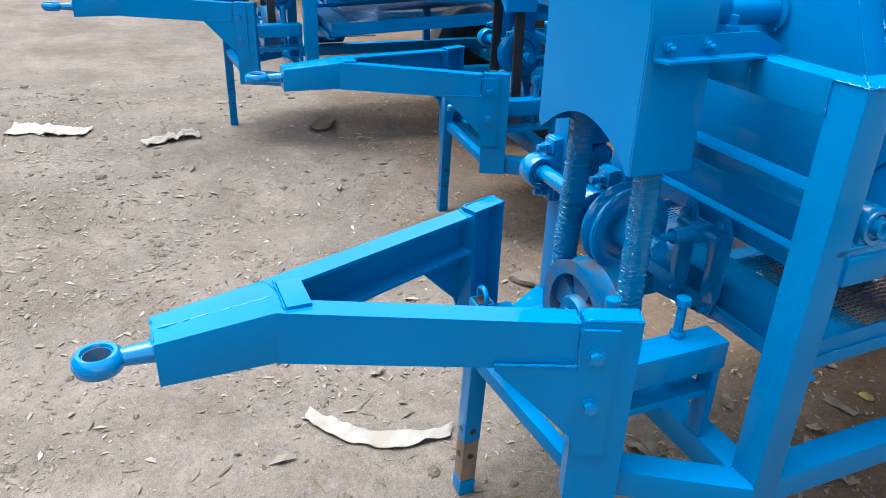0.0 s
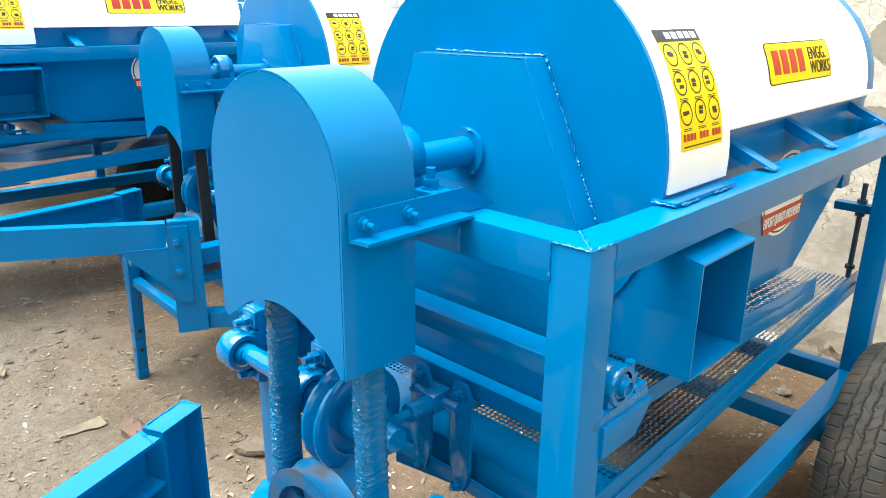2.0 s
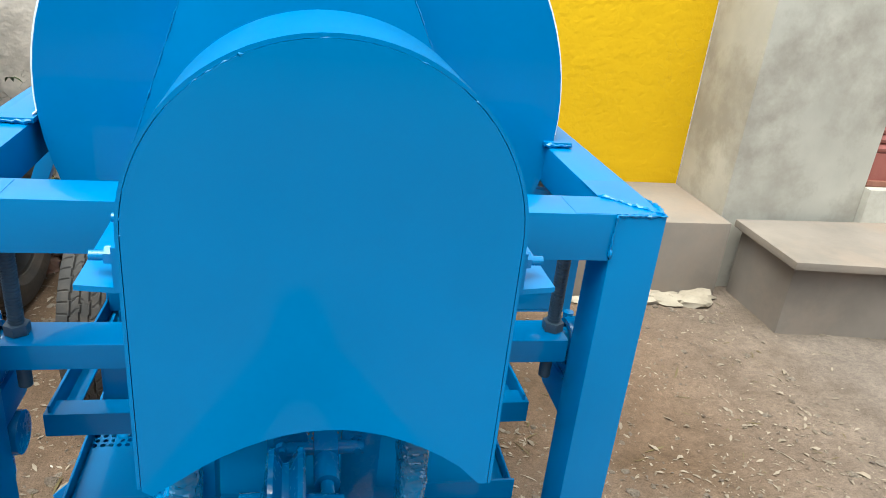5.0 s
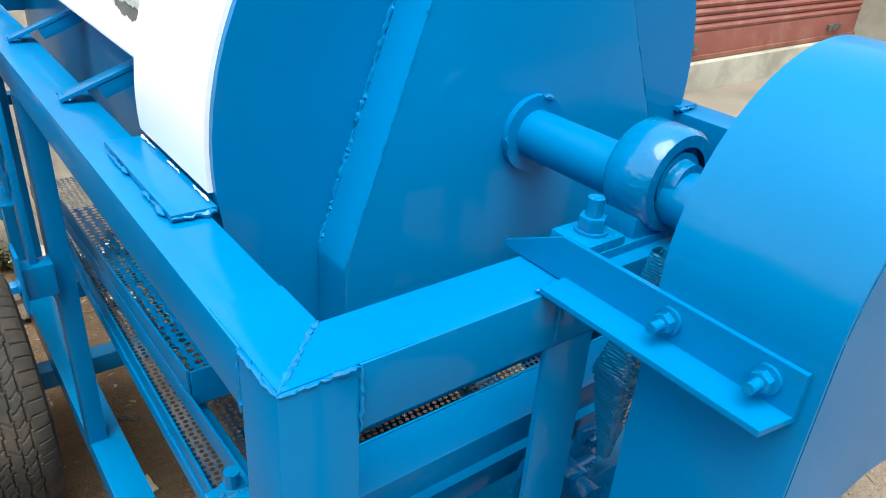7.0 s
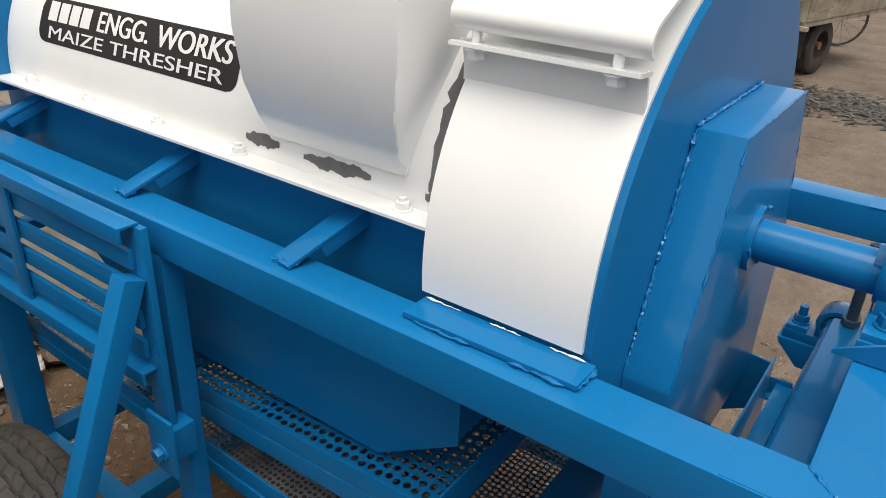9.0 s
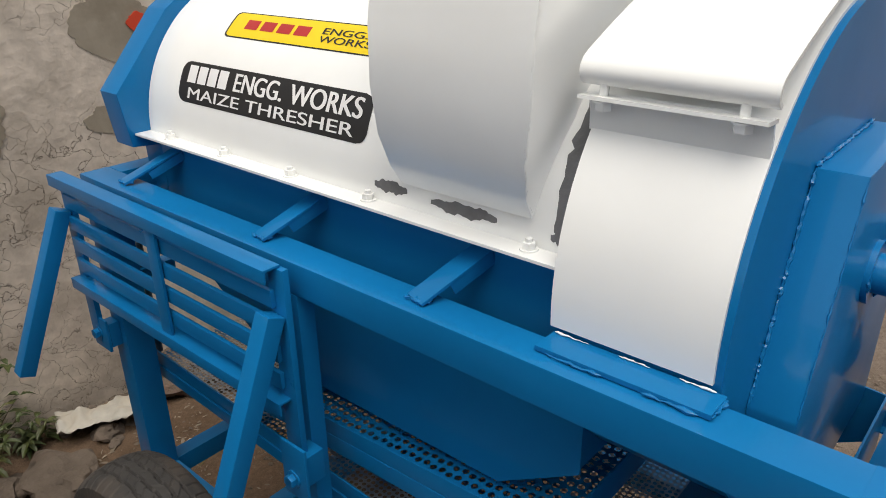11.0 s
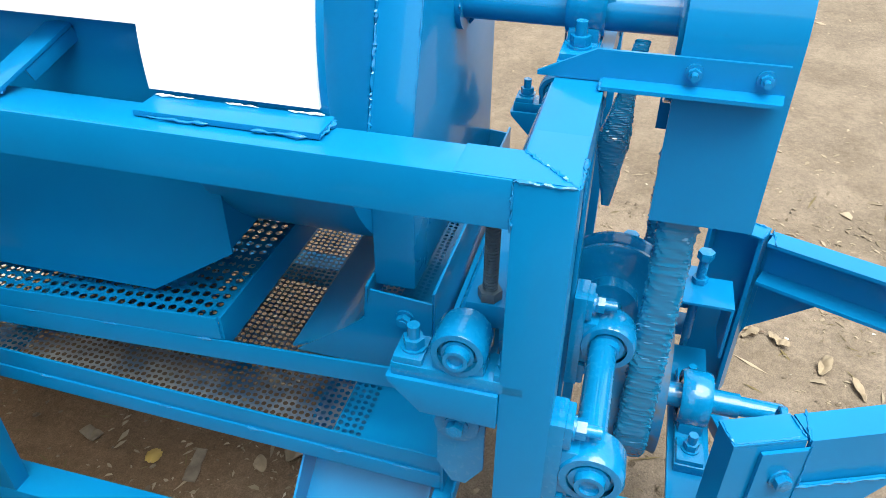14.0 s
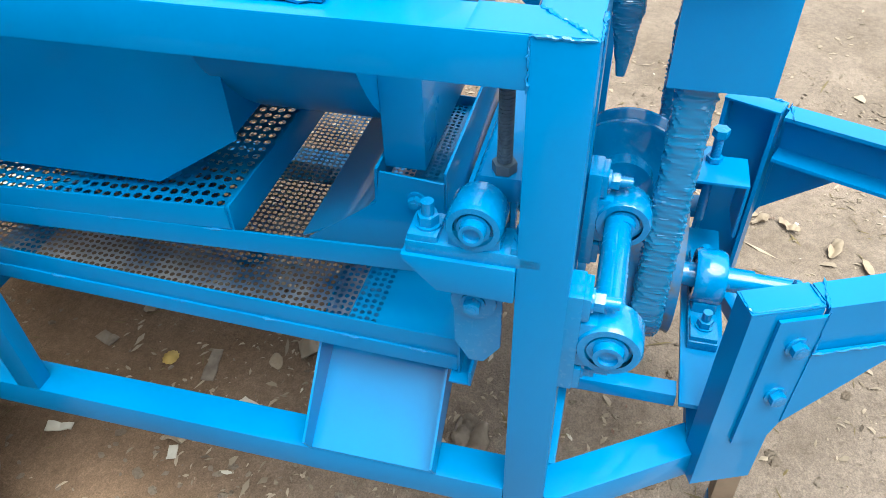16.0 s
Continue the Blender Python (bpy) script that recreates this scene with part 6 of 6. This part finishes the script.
def weed(cx, cy, tall, n, seed):
    """A ragged weed: bent stems, each with small drooping leaves."""
    rnd = random.Random(seed)
    root = tagged(new("weed"), "ragged green weed growing at the foot of the wall", "weed", "weeds at the wall")
    verts, faces = [], []
    for k in range(n):
        p = Vector((cx + rnd.uniform(-0.05, 0.05), cy + rnd.uniform(-0.03, 0.03), -0.165 + height(cx, cy)))
        d = Vector((rnd.uniform(-0.5, 0.5), rnd.uniform(-0.45, 0.1), 1)).normalized()
        ln = tall * rnd.uniform(0.45, 1.0)
        st = B()
        last = None
        for i in range(7):
            q = p + d * ln / 7
            ring = [st.verts.new(p + Vector((math.cos(a), math.sin(a), 0)) * 0.004 * (1 - i / 9)) for a in [math.pi / 3 * h for h in range(6)]]
            if last:
                for h in range(6):
                    st.faces.new((last[h], last[(h + 1) % 6], ring[(h + 1) % 6], ring[h]))
            last = ring
            d = (d + Vector((rnd.uniform(-0.2, 0.2), rnd.uniform(-0.2, 0.1), -0.03))).normalized()
            p = q
            if i:
                for _ in range(rnd.choice((3, 4, 5))):
                    a, L = rnd.uniform(0, 6.3), rnd.uniform(0.022, 0.066)
                    e = Vector((math.cos(a), math.sin(a), rnd.uniform(-0.3, 0.5))).normalized()
                    s = e.cross(Vector((0, 0, 1))).normalized()
                    k0 = len(verts)
                    for u, w, z in ((0, 0, 0), (0.30, 0.17, 0.07), (0.30, -0.17, 0.07), (0.65, 0.15, -0.06), (0.65, -0.15, -0.06), (1.0, 0, -0.38), (0.32, 0, 0.0), (0.66, 0, -0.14)):
                        verts.append(p + (e * u + s * w) * L + Vector((0, 0, z * L)))
                    faces += [(k0, k0 + 6, k0 + 1), (k0, k0 + 2, k0 + 6), (k0 + 6, k0 + 7, k0 + 3, k0 + 1), (k0 + 2, k0 + 4, k0 + 7, k0 + 6), (k0 + 7, k0 + 5, k0 + 3), (k0 + 4, k0 + 5, k0 + 7)]
        part("stem", st, STEM, root)
    d = bpy.data.meshes.new("leaves")
    d.from_pydata([((v.x) * U, v.y * U, (v.z + G) * U) for v in verts], [], faces)
    d.materials.append(LEAF)
    o = new("leaves", d)
    o.parent = root
    o["kind"] = "stuff"


weed(-0.86, 2.44, 0.72, 12, 1)
weed(-1.10, 2.28, 0.40, 8, 2)
weed(-0.86, 2.36, 0.34, 7, 6)
weed(-0.66, 2.38, 0.22, 6, 3)
weed(-0.42, 2.50, 0.16, 4, 4)
weed(-0.56, 2.52, 0.30, 5, 5)
weed(-0.93, 2.48, 0.90, 10, 7)
weed(-0.80, 2.30, 0.26, 6, 8)


# ---- across the lane: drain, handcart and trailer ----
rnd = random.Random(5)
dv, df = [], []
for k in range(2600):
    t = rnd.random()
    x, y = 6.15 + rnd.gauss(0, 0.26) + 0.15 * t, 1.75 - 2.6 * t + rnd.gauss(0, 0.08)
    s = rnd.uniform(0.010, 0.034)
    a = rnd.gauss(-1.3, 0.5)
    ca, sa = math.cos(a), math.sin(a)
    k0 = len(dv)
    for u, v, h in ((-2.0, -0.3, 0), (0.2, -0.6, 0.5), (2.2, 0, 0.1), (0.3, 0.5, 0.6), (-0.9, 0.4, 0.2)):
        dv.append(((x + (u * ca - v * sa) * s) * U, (y + (u * sa + v * ca) * s) * U, (height(x, y) + h * s + 0.004) * U))
    df.append(tuple(range(k0, k0 + 5)))
d = bpy.data.meshes.new("drain")
d.from_pydata(dv, [], df)
d.materials.append(SLUDGE)
tagged(new("drain_sludge", d), "black wet sludge and litter in an open drain", "drain", kind="stuff")


def truck(x, y, yaw):
    """The tail of a parked truck: boarded body, tailboard with vents, stop board, mudflaps, tyres, a hanging rope."""
    body = tagged(new("truck"), "parked truck with a weathered wooden tailboard and a stop board", "truck")
    m = Matrix.Translation((x, y, 0)) @ Matrix.Rotation(radians(yaw), 4, "Z")

    def put(name, bm, mat, parent=body, label=""):
        bm.transform(m)
        return part(name, bm, mat, parent, label)
    put("bed", box(B(), -0.6, 1.4, -0.42, 0.52, 0.37, 0.42, 0.008), WOOD)
    for yy in (-0.43, 0.51):
        put("side_board", box(B(), -0.6, 1.4, yy, yy + 0.03, 0.421, 1.05, 0.005), WOOD)
    tail = put("tailboard", box(B(), -0.63, -0.601, -0.42, 0.52, 0.42, 1.0, 0.005), WOOD)
    for k in range(5):
        put("board", box(B(), -0.645, -0.631, -0.41 + 0.185 * k, -0.24 + 0.185 * k, 0.64, 0.99, 0.004), WOOD, tail)
    for yy in (-0.36, 0.30):
        for k in range(5):
            put("vent_slat", box(B(), -0.645, -0.631, yy, yy + 0.13, 0.46 + 0.033 * k, 0.477 + 0.033 * k, 0.002), WOOD, tail)
    put("vent_panel", box(B(), -0.643, -0.631, -0.16, 0.24, 0.46, 0.62, 0.003), WOOD, tail)
    put("cross_beam", box(B(), -0.66, -0.60, -0.46, 0.56, 0.345, 0.385, 0.004), WOOD)
    put("stop_board", box(B(), -0.655, -0.64, 0.02, 0.30, 0.235, 0.335, 0.003), ORANGE)
    for yy in (-0.34, 0.33):
        put("mudflap", box(B(), -0.36, -0.35, yy, yy + 0.17, 0.06, 0.37, 0.003), RUBBER)
        put("tyre", lathe(B(), [(0.15, -0.07), (0.24, -0.075), (0.275, -0.05), (0.28, 0), (0.275, 0.05), (0.24, 0.075), (0.15, 0.07), (0.15, -0.07)], (0.1, yy + 0.08, 0.12), "y", 40), RUBBER)
    put("axle", rod(B(), (0.1, -0.32, 0.12), (0.1, 0.48, 0.12), 0.04, 16), RUST)
    put("chassis", box(B(), -0.5, 1.4, -0.05, 0.15, 0.25, 0.369, 0.006), RUST)
    d = glyphs("STOP")
    b = B()
    b.from_mesh(d)
    bpy.data.meshes.remove(d)
    bmesh.ops.triangulate(b, faces=b.faces[:])
    xs = [v.co.x for v in b.verts]
    for v in b.verts:
        v.co = Vector((-0.657, 0.28 - (v.co.x - min(xs)) / (max(xs) - min(xs)) * 0.24, 0.252 + v.co.y * 0.062))
    put("lettering", b, RUST)
    ch = B()
    rod(ch, (-0.63, -0.36, 0.35), (-0.63, -0.36, 0.17), 0.006, 8)
    for k in range(5):
        join(ch, lump(k, 0.030, 0.030, 0.040, 1, 0.4), 0, Matrix.Translation((-0.63 + 0.012 * math.sin(k * 2), -0.36, 0.16 - 0.04 * k)))
    put("hanging_rope", ch, BELT)


truck(7.3, 1.72, -12)


def bicycle(x, y, yaw):
    bike = tagged(new("bicycle"), "old black bicycle parked in the lane", "bicycle")
    m = Matrix.Translation((x, y, 0)) @ Matrix.Rotation(radians(yaw), 4, "Z")

    def put(name, bm, mat, parent=bike):
        bm.transform(m)
        return part(name, bm, mat, parent)
    for xx in (-0.48, 0.48):
        c = (xx, 0, 0.155)
        wheel = put("wheel", lathe(B(), [(0.285, -0.016), (0.305, -0.018), (0.312, 0), (0.305, 0.018), (0.285, 0.016), (0.285, -0.016)], c, "y", 40), RUBBER)
        for k in range(14):
            a = 2 * math.pi * k / 14
            put("spoke", rod(B(), c, (c[0] + 0.285 * math.cos(a), 0, c[2] + 0.285 * math.sin(a)), 0.003, 5), STEEL, wheel)
    fr = B()
    for a, b in (((-0.48, 0.155), (-0.08, 0.13)), ((-0.08, 0.13), (-0.20, 0.60)), ((-0.48, 0.155), (-0.19, 0.55)), ((-0.19, 0.55), (0.34, 0.58)), ((-0.08, 0.13), (0.36, 0.50)), ((0.33, 0.66), (0.48, 0.155))):
        rod(fr, (a[0], 0, a[1]), (b[0], 0, b[1]), 0.014, 10)
    put("frame", fr, BELT)
    put("saddle", box(B(), -0.32, -0.10, -0.06, 0.06, 0.60, 0.64, 0.015), BELT)
    put("handlebar", rod(B(), (0.32, -0.26, 0.70), (0.32, 0.26, 0.70), 0.012, 10), STEEL)
    put("carrier", box(B(), -0.62, -0.34, -0.07, 0.07, 0.50, 0.515, 0.003), STEEL)


bicycle(9.0, 1.95, -60)


def scooter(x, y, yaw, lift):
    """A parked motor scooter seen from behind: body, seat, tail lamp, plate, crash bar, two wheels."""
    bike = tagged(new("motor_scooter"), "parked red and white motor scooter behind the threshers", "scooter")
    m = Matrix.Translation((x, y, lift)) @ Matrix.Rotation(radians(yaw), 4, "Z")

    def put(name, bm, mat, parent=bike, label=""):
        bm.transform(m)
        return part(name, bm, mat, parent, label)
    shell = material("scooter_white", (0.62, 0.60, 0.57), rough=0.3, var=0.05)
    red = material("scooter_red", (0.35, 0.02, 0.025), rough=0.3, var=0.08)
    for yy in (0.0, -1.12):
        tyre = put("tyre", lathe(B(), [(0.16, -0.04), (0.20, -0.048), (0.235, -0.03), (0.24, 0), (0.235, 0.03), (0.20, 0.048), (0.16, 0.04), (0.16, -0.04)], (0, yy, 0.085), "x", 36), RUBBER)
        put("rim", lathe(B(), [(0, -0.03), (0.15, -0.03), (0.162, -0.036), (0.162, 0.036), (0.15, 0.03), (0, 0.03)], (0, yy, 0.085), "x", 28), STEEL, tyre)
    put("body", slab(B(), [(0.20, 0.42), (0.12, 0.60), (-0.30, 0.64), (-0.48, 0.52), (-0.52, 0.22), (-0.36, 0.16), (-0.22, 0.34), (0.02, 0.36)], "x", -0.13, 0.13, 0.03), shell)
    put("side_panel", slab(B(), [(0.14, 0.44), (0.04, 0.54), (-0.28, 0.56), (-0.30, 0.44)], "x", 0.131, 0.14, 0.003), red)
    put("seat", slab(B(), [(0.16, 0.605), (0.10, 0.68), (-0.20, 0.69), (-0.46, 0.65), (-0.46, 0.58), (-0.30, 0.645)], "x", -0.12, 0.12, 0.02), BELT)
    put("tail_lamp", box(B(), -0.07, 0.07, 0.17, 0.23, 0.46, 0.53, 0.012), red)
    plate = put("number_plate", box(B(), -0.12, 0.12, 0.235, 0.24, 0.27, 0.40, 0.004), PRINT)
    for row in (0.345, 0.29):
        for k in range(4):
            put("plate_bar", box(B(), -0.10 + 0.052 * k, -0.062 + 0.052 * k, 0.2405, 0.242, row, row + 0.035, 0), BLACK, plate)
    put("mudguard", strip(B(), arc(0.0, 0.085, 0.275, 10, 120, 14), "x", -0.06, 0.06, 0.006), red)
    bar = B()
    pts = [(-0.19, 0.02, 0.30), (-0.22, 0.22, 0.36), (-0.15, 0.32, 0.44), (0.15, 0.32, 0.44), (0.22, 0.22, 0.36), (0.19, 0.02, 0.30)]
    for a, b in zip(pts, pts[1:]):
        rod(bar, a, b, 0.012, 10)
    put("crash_bar", bar, STEEL)
    put("front_shield", slab(B(), [(-0.78, 0.16), (-0.84, 0.16), (-0.98, 0.78), (-0.92, 0.80)], "x", -0.17, 0.17, 0.012), red)
    hb = rod(B(), (-0.30, -0.93, 0.84), (0.30, -0.93, 0.84), 0.014, 12)
    put("handlebar", hb, BELT)
    put("footboard", box(B(), -0.14, 0.14, -0.86, -0.42, 0.13, 0.19, 0.01), shell)
    put("fork", rod(B(), (0, -0.95, 0.80), (0, -1.12, 0.085), 0.02, 12), STEEL)
    put("stand", rod(B(), (0.06, -0.25, 0.16), (0.14, -0.20, -0.15), 0.012, 8), STEEL)


scooter(-7.7, 0.30, 215, 0.13)
